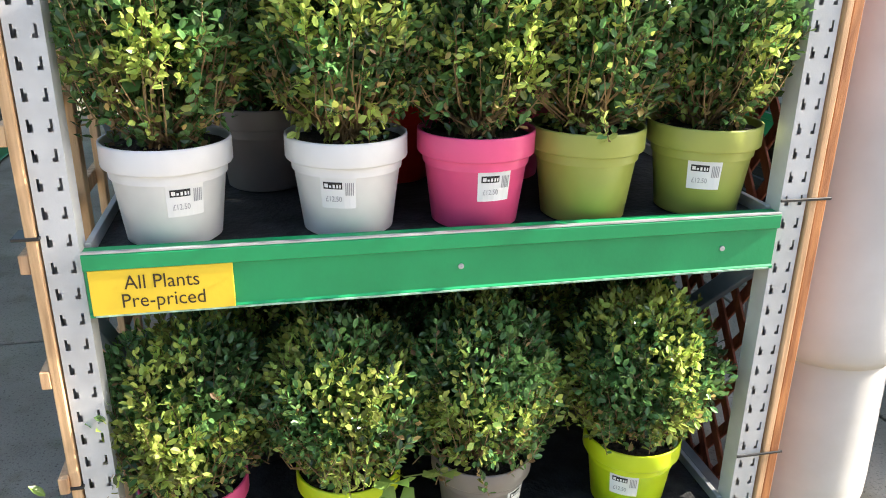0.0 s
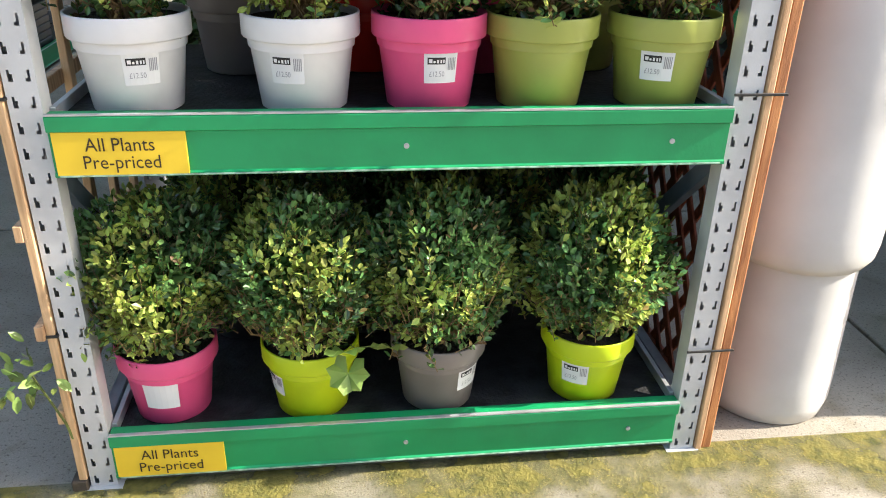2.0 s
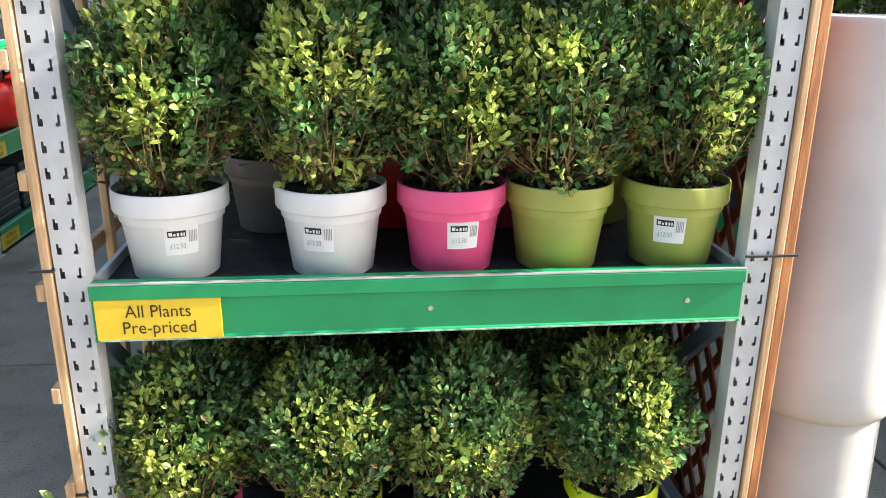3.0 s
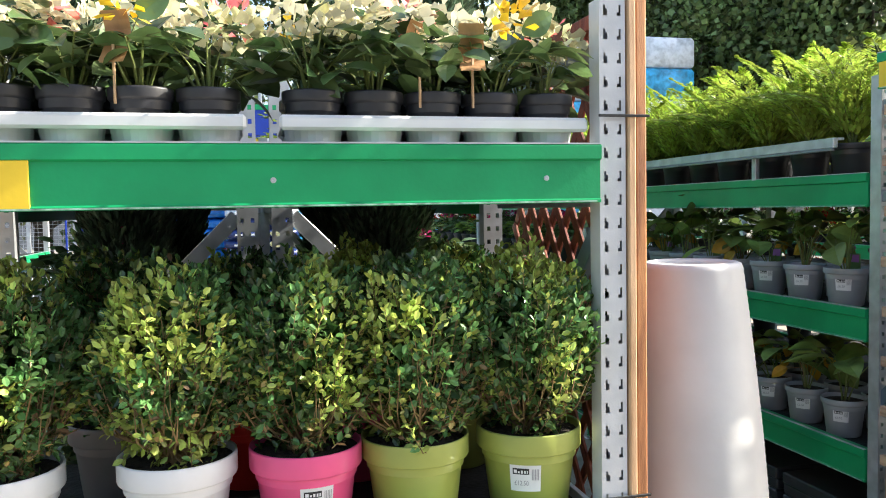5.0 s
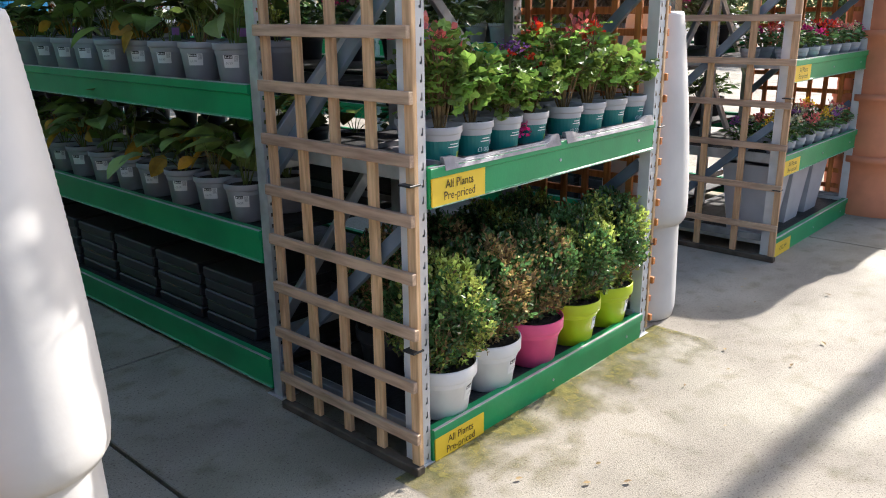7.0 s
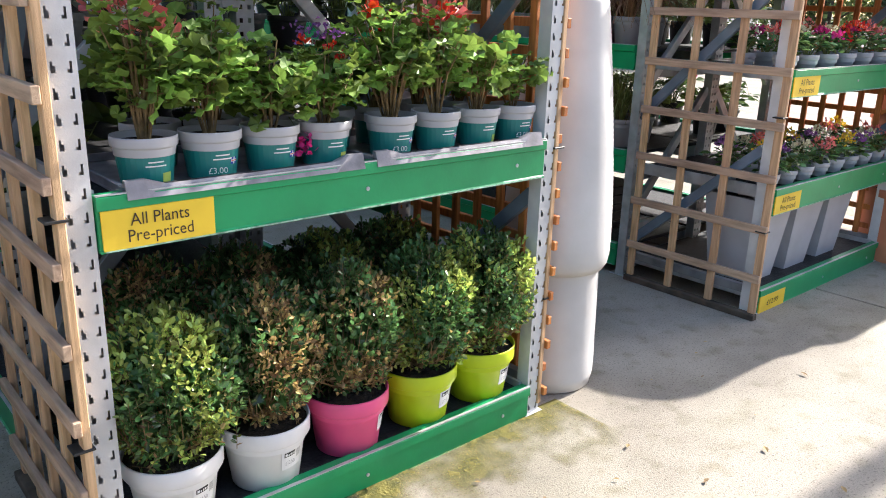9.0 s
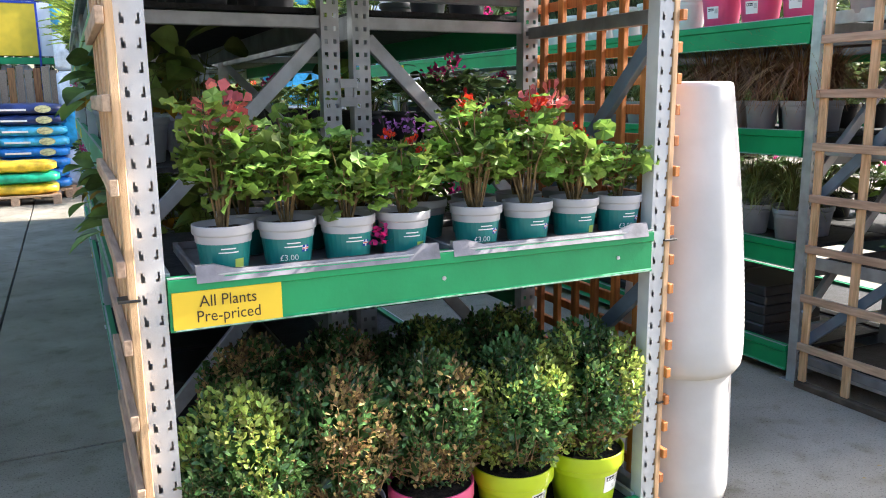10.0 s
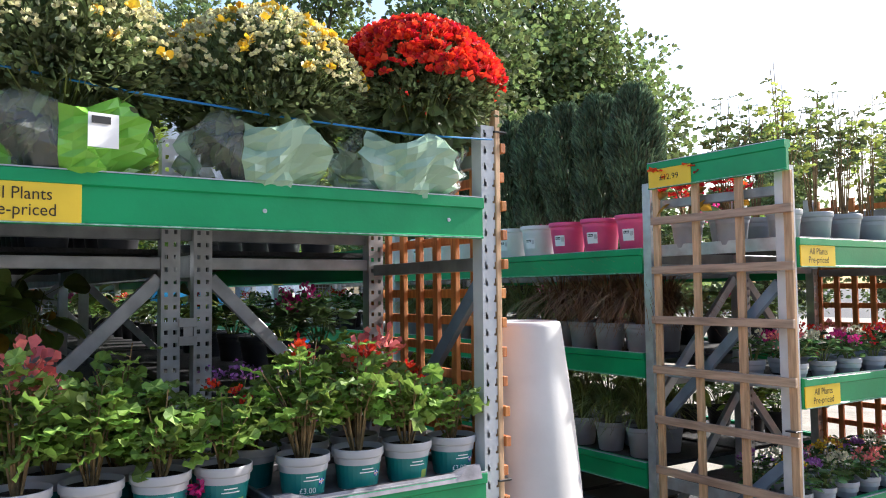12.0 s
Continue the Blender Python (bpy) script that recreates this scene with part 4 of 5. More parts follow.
carry_tray(2.635, 1.398, 0.952, 0.60, 0.42, TRAY_GREY, "bent grey plastic carry tray under geranium pots", 0.026)
carry_tray(3.275, 1.398, 0.952, 0.63, 0.42, TRAY_GREY, "bent grey plastic carry tray under geranium pots", 0.026)
for k, x in enumerate((2.715, 2.868, 3.022, 3.175, 3.39, 3.552, 3.71, 3.865)):
    geranium((x, 1.485, 0.960), k, (10, -25, 15, -10, 20, -15, 5, 25)[k])
for k, x in enumerate((2.80, 2.96, 3.12, 3.31, 3.47, 3.63, 3.80)):
    geranium((x, 1.665, 0.960), (k * 3 + 1) % 8, 50 * k, False)
ob = thing("fuchsia_flower", "magenta and mauve flowers between the geraniums", "flowers", (3.09, 1.45, 1.02))
part("petals", Shape().leaves(rng.normal(size=(40, 3)) * 0.012, rng.normal(size=(40, 3)), 0.018, PETAL, rng), MAGENTA_PETAL, ob)
part("stem", Shape().tube([(0.0, 0.06, 0.06), (0, 0.03, 0.04), (0, 0, 0)], 0.0015, 0.001, 4), STEM_GREEN, ob)
ob = thing("verbena_spray", "tall mauve flower spray behind the geraniums", "flowers", (3.24, 1.62, 0.963))
part("petals", Shape().leaves(rng.normal(size=(90, 3)) * np.array([0.05, 0.02, 0.012]) + np.array([0, 0, 0.32]), rng.normal(size=(90, 3)), 0.014, PETAL, rng), PURPLE_PETAL, ob)
part("stems", Shape().tube([(0, 0, 0), (-0.02, 0, 0.2), (-0.04, 0, 0.31)], 0.002, 0.001, 4).tube([(0, 0, 0), (0.02, 0, 0.2), (0.04, 0, 0.31)], 0.002, 0.001, 4), STEM_GREEN, ob)

# ---- hellebores in white trays ----
HEL = [bushy(40 + i, n, 0.11, h, leaf_shape(0.70, 0.12, 0.25, 5), 0.072, 4, HEL_LEAF, STEM_GREEN, 0.85, (c, 0.042, k), 0, 0.45, 0.05) for i, (n, h, c, k) in enumerate(((9, 0.17, CREAM_PETAL, 4), (8, 0.20, YELLOW_PETAL, 1), (10, 0.18, CREAM_PETAL, 6), (9, 0.16, BUD_PETAL, 4), (8, 0.19, CORAL_PETAL, 1)))]


def white_tray(X, Y, Z, w):
    ob = thing("plant_tray", "white moulded plastic tray holding black hellebore pots", "tray", (X, Y, Z), "plant trays")
    d = 0.27
    s = Shape().box(0, 0, 0.05, w, d, 0.066, 0.005)
    for i in range(5):
        for j in range(2):
            s.lathe([(0.0, 0.001), (0.043, 0.001), (0.052, 0.006), (0.060, 0.052)], 24, w * (i + 0.5) / 5, 0.065 + 0.135 * j)
    part("tray_body", s, TRAY_WHITE, ob)
    part("tray_lip", Shape().box(-0.008, -0.012, 0.044, w + 0.008, 0.004, 0.074, 0.006), TRAY_WHITE, ob)
    return ob


for X in (-0.305, 0.405):
    white_tray(X + 0.008, 1.372, 1.677, 0.632)
for i in range(10):
    x = (-0.297 if i < 5 else 0.413) + 0.632 * (i % 5 + 0.5) / 5
    for row in (0, 1):
        ob = plant("potted_hellebore", "hellebore with leathery leaves and cream flowers in a black pot", "plant", (x, 1.437 + 0.135 * row, 1.712), HEL[(i * 2 + row) % 5], "potted hellebores", (BLACK_POT, 0.062, 0.092), 77 * i + 40 * row)
        if row == 0 and i in (1, 7, 9, 3):
            pot_label(ob, 0.062, 0.092, math.radians(-(77 * i)), 0.74, "", False, 0.04, 0.03, 0.75)
for x, yy, tw in ((-0.13, 1.37, 10), (0.10, 1.375, -25), (0.70, 1.375, 50), (0.80, 1.365, -8), (-0.22, 1.37, 5)):
    ob = thing("care_tag", "curled brown paper plant tag on a stick", "tag", (x, yy, 1.79), "plant tags", rz=tw)
    v = []
    for i in range(7):
        t = i / 6
        v += [(-0.027, 0.03 * math.sin(t * 2.6), 0.055 + 0.10 * t), (0.027, 0.03 * math.sin(t * 2.6), 0.055 + 0.10 * t)]
    part("card", Shape().add(v, [(2 * i, 2 * i + 1, 2 * i + 3, 2 * i + 2) for i in range(6)]), ORANGE_TAG, ob)
    part("stick", Shape().tube([(0, 0.012, -0.02), (0, 0.012, 0.09)], 0.003, 0.003, 5), TIMBER, ob)


# ---- chrysanthemum domes in wrapped pots ----
def mum(x, y, z, r, h, seed, petals, share, label):
    ob = thing("chrysanthemum", label, "plant", (x, y, z), "chrysanthemums")
    g = np.random.default_rng(seed)
    n = 5200
    d = g.normal(size=(n, 3))
    d[:, 2] = np.abs(d[:, 2]) - 0.25
    d /= np.linalg.norm(d, axis=1, keepdims=True)
    rr = g.uniform(0.72, 1.0, n) * (1 + 0.06 * np.sin(d[:, 0] * 6 + seed))
    c = np.array([0, 0, h - r * 0.92])
    ax = np.array([r * 1.05, r, r * 0.92])
    part("foliage", Shape().leaves(d * rr[:, None] * ax + c, d + g.normal(size=d.shape) * 0.6 + np.array([0, 0, 0.3]), 0.02, OVAL, g, 0.8), MUM_LEAF, ob)
    lo = g.normal(size=(900, 3))
    lo /= np.linalg.norm(lo, axis=1, keepdims=True)
    part("inner_foliage", Shape().leaves(lo * ax * 0.62 + c, lo + g.normal(size=lo.shape) * 0.5, 0.07, OVAL, g, 1.0), MUM_LEAF, ob)
    st = Shape()
    for i in range(120):
        q = d[i] * ax * 0.98 + c
        st.tube([(0, 0, 0.14), q * np.array([0.55, 0.55, 0.75]), q], 0.0025, 0.001, 3)
    part("stalk", st, STEM_GREEN, ob)["kind"] = "stuff"
    k = int(1300 * share)
    e = g.normal(size=(k, 3))
    e[:, 2] = np.abs(e[:, 2]) + 0.15
    e /= np.linalg.norm(e, axis=1, keepdims=True)
    for mat, part_share, size in petals:
        sel = g.random(k) < part_share
        f = Shape()
        for q in (e[sel] * (ax * 1.03) + c):
            w = g.normal(size=(9, 3))
            w[:, 2] = np.abs(w[:, 2])
            f.leaves(np.repeat(q[None], 9, 0), w, size, PETAL, g, 1.0)
        part("bloom", f, mat, ob)["kind"] = "stuff"
    pm, sm = get_pot(BLACK_POT, 0.10, 0.16)
    part("pot", pm, BLACK_POT, ob)
    return ob


def wrap(x, y, z, seed, film):
    """Crumpled printed film round a pot."""
    g = np.random.default_rng(seed)
    n, rows = 40, 9
    ob = thing("plant_wrap", "crumpled clear and green printed plastic wrap round a pot", "wrapping", (x, y, z), "plant wraps")
    v = []
    for i in range(rows):
        t = i / (rows - 1)
        for j in range(n):
            a = 2 * math.pi * j / n
            r = 0.125 + 0.075 * math.sin(t * 2.3) + 0.010 * math.sin(a * 9 + seed + t * 4) + g.uniform(-0.016, 0.016) + 0.018 * math.sin(a * 4 + t * 7 + seed)
            v.append((r * math.cos(a), r * 0.9 * math.sin(a), 0.004 + 0.165 * t + 0.022 * math.sin(a * 5 + seed) * t))
    q = [(i * n + j, i * n + (j + 1) % n, (i + 1) * n + (j + 1) % n, (i + 1) * n + j) for i in range(rows - 1) for j in range(n)]
    part("printed_film", Shape().add(v, [f for k, f in enumerate(q) if math.sin((k % n) * 0.42 + seed) > -0.6]), film, ob)["kind"] = "stuff"
    part("clear_film", Shape().add(np.array(v) * np.array([1.05, 1.05, 1.02]), [f for k, f in enumerate(q) if math.sin((k % n) * 0.42 + seed) <= -0.5]), FILM, ob)["kind"] = "stuff"
    return ob


SH = 1.761
mum(2.80, 1.555, SH, 0.27, 0.50, 1, ((BUD_PETAL, 0.55, 0.013), (YELLOW_PETAL, 0.04, 0.022)), 0.8, "large budding chrysanthemum dome opening pale yellow")
mum(3.30, 1.555, SH, 0.265, 0.50, 2, ((BUD_PETAL, 0.7, 0.014), (YELLOW_PETAL, 0.08, 0.022)), 1.0, "large chrysanthemum dome with pale yellow buds")
mum(3.80, 1.555, SH, 0.25, 0.555, 3, ((RED_PETAL, 0.95, 0.024),), 0.8, "large chrysanthemum dome covered in red flowers")
for i, (x, yy) in enumerate(((2.80, 1.52), (3.27, 1.52), (3.70, 1.52))):
    w = wrap(x, yy, SH - 0.002, i, (GREEN_FILM, MINT_FILM, MINT_FILM)[i])
    if i == 0:
        part("price_label", Shape().box(-0.035, -0.206, 0.06, 0.03, -0.204, 0.135), PAPER, w).matrix_basis = pose(0.03, 0, 0, 0, 0, 8)
        part("logo_block", Shape().box(-0.028, -0.208, 0.112, 0.012, -0.2065, 0.128), BLACK_INK, w).matrix_basis = pose(0.03, 0, 0, 0, 0, 8)
ob = thing("twine", "blue twine stretched across the top shelf between uprights", "string", (2.57, 1.385, 0))
part("strand", Shape().tube([(-0.03, 0.005, 2.0), (0.35, -0.005, 1.965), (0.75, -0.01, 1.945), (1.1, -0.005, 1.94), (1.39, 0.005, 1.955)], 0.0028, 0.0028, 5), STRING, ob)

# ---- hostas, ferns and the like on the long runs ----
HOSTA = [bushy(60 + i, n, 0.11, h, BROAD, z, 1, HOSTA_LEAF, STEM_GREEN, 0.9, None, 0, 0.8, 0.12) for i, (n, h, z) in enumerate(((6, 0.22, 0.14), (5, 0.17, 0.12), (6, 0.28, 0.16)))]
HOSTA_Y = [bushy(65 + i, 3, 0.12, 0.18, BROAD, 0.10, 1, YELLOW_LEAF, TWIG, 1.1, None, 0, 0.75, 0.5) for i in range(2)]
LEAFY = [bushy(70 + i, 14, 0.14, 0.22, OVAL, 0.06, 9, m, STEM_GREEN, 0.9, fl) for i, (m, fl) in enumerate(((HEL_LEAF, None), (BOX_LEAF, None), (GER_LEAF, None), (HEL_LEAF, (MAGENTA_PETAL, 0.03, 4)), (BOX_LEAF_LIGHT, (RED_PETAL, 0.025, 4))))]


def fern_pieces(seed, fronds, length):
    g = np.random.default_rng(seed)
    st, at, way = Shape(), [], []
    for i in range(fronds):
        a = 2 * math.pi * i / fronds + g.uniform(-0.3, 0.3)
        o = np.array([math.cos(a), math.sin(a), 0])
        L = length * g.uniform(0.7, 1.1)
        arch = g.uniform(0.3, 0.9)
        pts = []
        for k in range(9):
            t = k / 8
            pts.append(o * L * (0.25 * t + 0.55 * arch * t * t) + np.array([0, 0, L * (t * 0.95 - 0.75 * arch * t * t)]))
        st.tube(pts, 0.003, 0.001, 3)
        side = np.array([-o[1], o[0], 0])
        for k in range(34):
            t = 0.12 + 0.88 * k / 33
            f = t * 8
            j = min(7, int(f))
            q = pts[j] + (pts[j + 1] - pts[j]) * (f - j)
            fw = pts[j + 1] - pts[j]
            fw = fw / np.linalg.norm(fw)
            wd = math.sin(math.pi * min(1, t * 0.9 + 0.12)) * 0.085
            for sgn in (-1, 1):
                for u in (0.25, 0.6, 0.95):
                    at.append(q + side * sgn * wd * u + fw * wd * 0.25 * u)
                    way.append(side * sgn * 0.6 + fw * 0.8)
    return [("stalk", st.mesh("stalk", STEM_GREEN)), ("fronds", Shape().leaves(at, way, 0.026, OVAL, g, 0.25).mesh("fronds", FERN_LEAF))]


FERN = [fern_pieces(80 + i, 13, 0.62) for i in range(3)]


def grass_pieces(seed, n, length, mat, arch):
    g = np.random.default_rng(seed)
    s = Shape()
    for i in range(n):
        a = g.uniform(0, 2 * math.pi)
        o = np.array([math.cos(a), math.sin(a), 0])
        L = length * g.uniform(0.6, 1.1)
        k = arch * g.uniform(0.5, 1.2)
        w = 0.0036
        sd = np.array([-o[1], o[0], 0]) * w
        v = []
        for j in range(6):
            t = j / 5
            q = o * (0.02 + L * 0.55 * k * t ** 1.6) + np.array([0, 0, L * (t - 0.85 * k * t * t)])
            v += [q - sd * (1 - 0.8 * t), q + sd * (1 - 0.8 * t)]
        s.add(v, [(2 * j, 2 * j + 1, 2 * j + 3, 2 * j + 2) for j in range(5)])
    return [("grass_tuft", s.mesh("grass_tuft", mat))]


SEDGE = [grass_pieces(90 + i, 420, 0.66, GRASS_BROWN, 1.05) for i in range(2)]
STRIPE = [grass_pieces(94 + i, 240, 0.52, GRASS_GREEN, 1.0) for i in range(2)]


def conifer_pieces(seed, h, r):
    g = np.random.default_rng(seed)
    n = 6500
    t = g.random(n)
    a = g.uniform(0, 2 * math.pi, n)
    rr = r * (0.55 + 0.9 * t) * (1.02 - t) ** 0.55 * np.sqrt(g.uniform(0.3, 1, n)) * (1 + 0.15 * np.sin(a * 4 + t * 9))
    p = np.stack([rr * np.cos(a), rr * np.sin(a), 0.02 + h * t], 1)
    w = np.stack([np.cos(a), np.sin(a), np.full(n, 1.6)], 1) + g.normal(size=(n, 3)) * 0.3
    return [("trunk", Shape().tube([(0, 0, 0), (0, 0, h * 0.9)], 0.008, 0.002, 5).mesh("trunk", BARK)), ("foliage", Shape().leaves(p, w, 0.045, (SMALL_LEAF[0] * np.array([0.5, 1, 1]), SMALL_LEAF[1]), g, 0.8).mesh("foliage", CONIFER))]


CONE = [conifer_pieces(98 + i, 0.66, 0.19) for i in range(2)]


def picture_tag(at, rz):
    ob = thing("picture_tag", "printed plant tag with a pink flower picture", "tag", at, "picture tags", rz=rz)
    part("card", Shape().box(-0.035, 0, 0, 0.035, 0.0015, 0.085, 0.0005), HEL_LEAF, ob)
    part("printed_flower", Shape().box(-0.028, -0.001, 0.05, 0.028, -0.0002, 0.08), PURPLE_PETAL, ob)
    part("printed_line", Shape().box(-0.03, -0.001, 0.008, 0.03, -0.0002, 0.018), MAGENTA_PETAL, ob)


GP = (GREY_POT, 0.085, 0.15)
g = random.Random(5)


def shelf_row(x0, z, ys, kinds, name, label, group, pot, depth_rows=2, step=0.19, face=-1, tags=False):
    n = 0
    for row in range(depth_rows):
        for i, y in enumerate(ys):
            x = x0 - face * (step * row)
            k = kinds[(i * 3 + row * 2) % len(kinds)]
            ob = plant(name, label, "plant", (x, y + g.uniform(-0.015, 0.015), z), k, group, pot, g.uniform(0, 360))
            if row == 0 and tags and i < 8:
                _, r, h = pot
                ang = math.radians((-50 if face < 0 else 50) - math.degrees(ob.matrix_basis.to_euler().z))
                pot_label(ob, r, h, ang, 0.74, "£6.50" if i < 5 else "", False, 0.06, 0.052, 0.6)
                if i % 2 == 0 and z > 1:
                    picture_tag((x + 0.03 * -face - 0.0, y, z + h - 0.03), -90)


def steps(y0, y1, d):
    return [y0 + d * i for i in range(int((y1 - y0) / d) + 1)]


MIX = HOSTA + [HOSTA[0] + HOSTA_Y[0], HOSTA_Y[1] + HOSTA[1]]
shelf_row(2.635, 1.153, steps(2.42, 4.7, 0.235), MIX, "potted_hosta", "broad-leaved hosta, some leaves yellowing, in a grey pot", "potted hostas", GP, 2, tags=True)
shelf_row(2.635, 0.633, steps(2.42, 4.7, 0.235), MIX, "potted_hosta", "small broad-leaved hosta in a grey pot on a lower shelf", "potted hostas", GP, 2, tags=True)
shelf_row(2.645, 1.648, steps(2.40, 4.75, 0.26), FERN, "potted_fern", "lush arching fern in a dark pot on the top shelf", "potted ferns", (BLACK_POT, 0.085, 0.14), 3, 0.22)
shelf_row(2.645, 1.648, steps(4.95, 9.6, 0.33), FERN + LEAFY[:1], "potted_fern", "fern in a dark pot on the far top shelf", "potted ferns", (BLACK_POT, 0.085, 0.14), 2, 0.22)
for z in (0.633, 1.153):
    shelf_row(2.645, z, steps(4.95, 9.6, 0.33), LEAFY, "potted_perennial", "leafy green perennial in a black pot", "potted perennials", (BLACK_POT, 0.085, 0.14), 2, 0.22)
for z in (0.633, 1.153):
    shelf_row(3.86, z, steps(2.45, 9.4, 0.36), LEAFY + HOSTA, "potted_perennial", "leafy green perennial in a black pot", "potted perennials", (BLACK_POT, 0.085, 0.14), 1, 0.24, face=1)
    shelf_row(0.99, z, steps(2.45, 6.9, 0.36), LEAFY, "potted_perennial", "leafy green perennial in a black pot", "potted perennials", (BLACK_POT, 0.085, 0.14), 1, 0.24, face=1)
    shelf_row(-0.21, z, steps(2.45, 6.9, 0.36), LEAFY, "potted_perennial", "leafy green perennial in a black pot", "potted perennials", (BLACK_POT, 0.085, 0.14), 1, 0.24)
PP = (PINK_POT, 0.112, 0.20)
for i, y in enumerate(steps(2.36, 4.8, 0.262)):
    m = PP if i < 3 else (WHITE_POT, 0.112, 0.20)
    ob = plant("potted_conifer", "dark upright conifer in a bright plastic pot", "plant", (5.60, y, 1.680), CONE[i % 2], "potted conifers", m, 40 * i)
    pot_label(ob, 0.112, 0.20, math.radians(-75 - 40 * i), 0.74, "", False, 0.07, 0.06)
shelf_row(5.60, 1.172, steps(2.36, 3.0, 0.20), SEDGE, "potted_sedge", "bronze weeping sedge in a grey pot", "potted grasses", GP, 2, 0.2)
shelf_row(5.60, 1.172, steps(3.1, 4.7, 0.22), STRIPE + LEAFY[:1], "potted_sedge", "green arching grass in a grey pot", "potted grasses", GP, 2, 0.2)
shelf_row(5.60, 0.65, steps(2.36, 4.7, 0.22), STRIPE, "potted_sedge", "striped arching sedge in a grey pot", "potted grasses", GP, 2, 0.2)

# conifers and cypresses behind the box balls
for i, (x, y) in enumerate(((-0.05, 2.55), (0.06, 2.8), (0.80, 2.6), (0.92, 2.95), (0.70, 3.2), (-0.1, 3.1))):
    plant("potted_conifer", "dark bushy conifer in a black pot behind the bay", "plant", (x, y, 1.153), CONE[i % 2], "potted conifers", (BLACK_POT, 0.10, 0.16), 60 * i)

# dark stacked crates on the bottom shelves
for i in range(6):
    for X, fc in ((2.60, -1), (5.52, -1)):
        y = 2.4 + 0.40 * i
        ob = thing("stacked_crate", "dark grey ribbed plastic crate stack on the bottom shelf", "crate", (X, y, 0.149 if X > 5 else 0.129), "crates")
        for k in range(5):
            part("crate", Shape().box(0.006 * (k % 2), 0, 0.05 * k, 0.42 - 0.006 * (k % 3), 0.36, 0.05 * k + 0.048, 0.006), BLACK_POT, ob)

# ---- far bay: bedding plants, planters, bare-root bags, shrubs on top ----
for i in range(3):
    ob = thing("square_planter", "tall pale grey tapered square planter", "planter", (5.72 + 0.36 * i, 1.62, 0.098), "square planters")
    s = Shape()
    a, b, h = 0.11, 0.155, 0.42
    v = [(sx * r, sy * r, z) for r, z in ((a, 0), (b, h), (b - 0.015, h), (b - 0.03, 0.3)) for sx, sy in ((-1, -1), (1, -1), (1, 1), (-1, 1))]
    f = [(k * 4 + j, k * 4 + (j + 1) % 4, k * 4 + 4 + (j + 1) % 4, k * 4 + 4 + j) for k in range(3) for j in range(4)] + [(3, 2, 1, 0), (12, 13, 14, 15)]
    part("planter_body", s.add(v, f), SILVER_POT, ob)
for z, n, cols in ((0.585, 8, (YELLOW_PETAL, PURPLE_PETAL, CREAM_PETAL, CORAL_PETAL)), (1.115, 7, (CORAL_PETAL, CREAM_PETAL, MAGENTA_PETAL, RED_PETAL))):
    small = [bushy(120 + i + int(z * 10), 9, 0.08, 0.13, OVAL, 0.045, 6, BOX_LEAF, STEM_GREEN, 0.9, (c, 0.022, 4)) for i, c in enumerate(cols)]
    for row in range(2):
        for i in range(n):
            plant("bedding_plant", "small flowering bedding plant in a pale tray pot", "plant", (5.58 + 1.2 * i / (n - 1), 1.48 + 0.2 * row, z), small[(i + row) % 4], "bedding plants", (SILVER_POT, 0.055, 0.07), 50 * i)
MAPLE = [bushy(140 + i, 7, 0.10, 0.74, LOBED, 0.05, 8, m, TWIG, 0.9, None, 0, 0.45) for i, m in enumerate((BOX_LEAF_LIGHT, TREE_LEAF, TREE_LEAF))]
for row in range(2):
    for i in range(6):
        plant("potted_sapling", "slender sapling with yellow and green leaves on the top shelf", "plant", (5.60 + 0.23 * i, 1.52 + 0.3 * row, 1.689), MAPLE[(i + row) % 3], "saplings", (GREY_POT, 0.075, 0.14), 70 * i)
RED_MAPLE = bushy(150, 8, 0.14, 0.34, LOBED, 0.05, 7, RED_PETAL, TWIG, 1.0, None, 0, 0.5)
for y in (1.75, 2.0):
    plant("potted_maple", "small maple with red and orange autumn leaves", "plant", (5.56, y, 1.689), RED_MAPLE + HOSTA_Y[0], "saplings", (GREY_POT, 0.08, 0.14), 90 * y)


# ---- terracotta pots stacked past the far bay ----
def tub(x, y, tiers, r):
    ob = thing("terracotta_tub_stack", "stack of large terracotta-coloured ribbed plastic tubs", "plant pots", (x, y, 0), "tub stacks")
    for k in range(tiers):
        z = 0.42 * k
        prof = [(r * 0.94, z), (r * 0.955, z + 0.06), (r * 0.95, z + 0.07), (r * 0.968, z + 0.16), (r * 0.962, z + 0.17), (r * 0.98, z + 0.28), (r * 0.99, z + 0.37), (r * 1.02, z + 0.375), (r * 1.02, z + 0.418), (r * 0.93, z + 0.42)]
        part("tub", Shape().lathe(prof, 48), TERRACOTTA, ob, "", True)
    return ob


tub(7.20, 1.30, 4, 0.36)
tub(8.15, 1.18, 4, 0.36)


# ---- red containers on the neighbouring run ----
def red_can(x, y, z):
    ob = thing("red_watering_can", "round red plastic watering can on a shelf", "watering can", (x, y, z), "red cans")
    part("body", Shape().lathe([(0, 0.0), (0.13, 0.002), (0.155, 0.03), (0.168, 0.09), (0.17, 0.16), (0.155, 0.23), (0.12, 0.275), (0.06, 0.29), (0.05, 0.31), (0.0, 0.305)], 32), RED_PLASTIC, ob, "", True)
    part("handle", Shape().tube([(0.0, -0.10, 0.27), (0, -0.06, 0.35), (0, 0.06, 0.35), (0, 0.10, 0.27)], 0.014, 0.014, 8), BLACK_POT, ob, "", True)


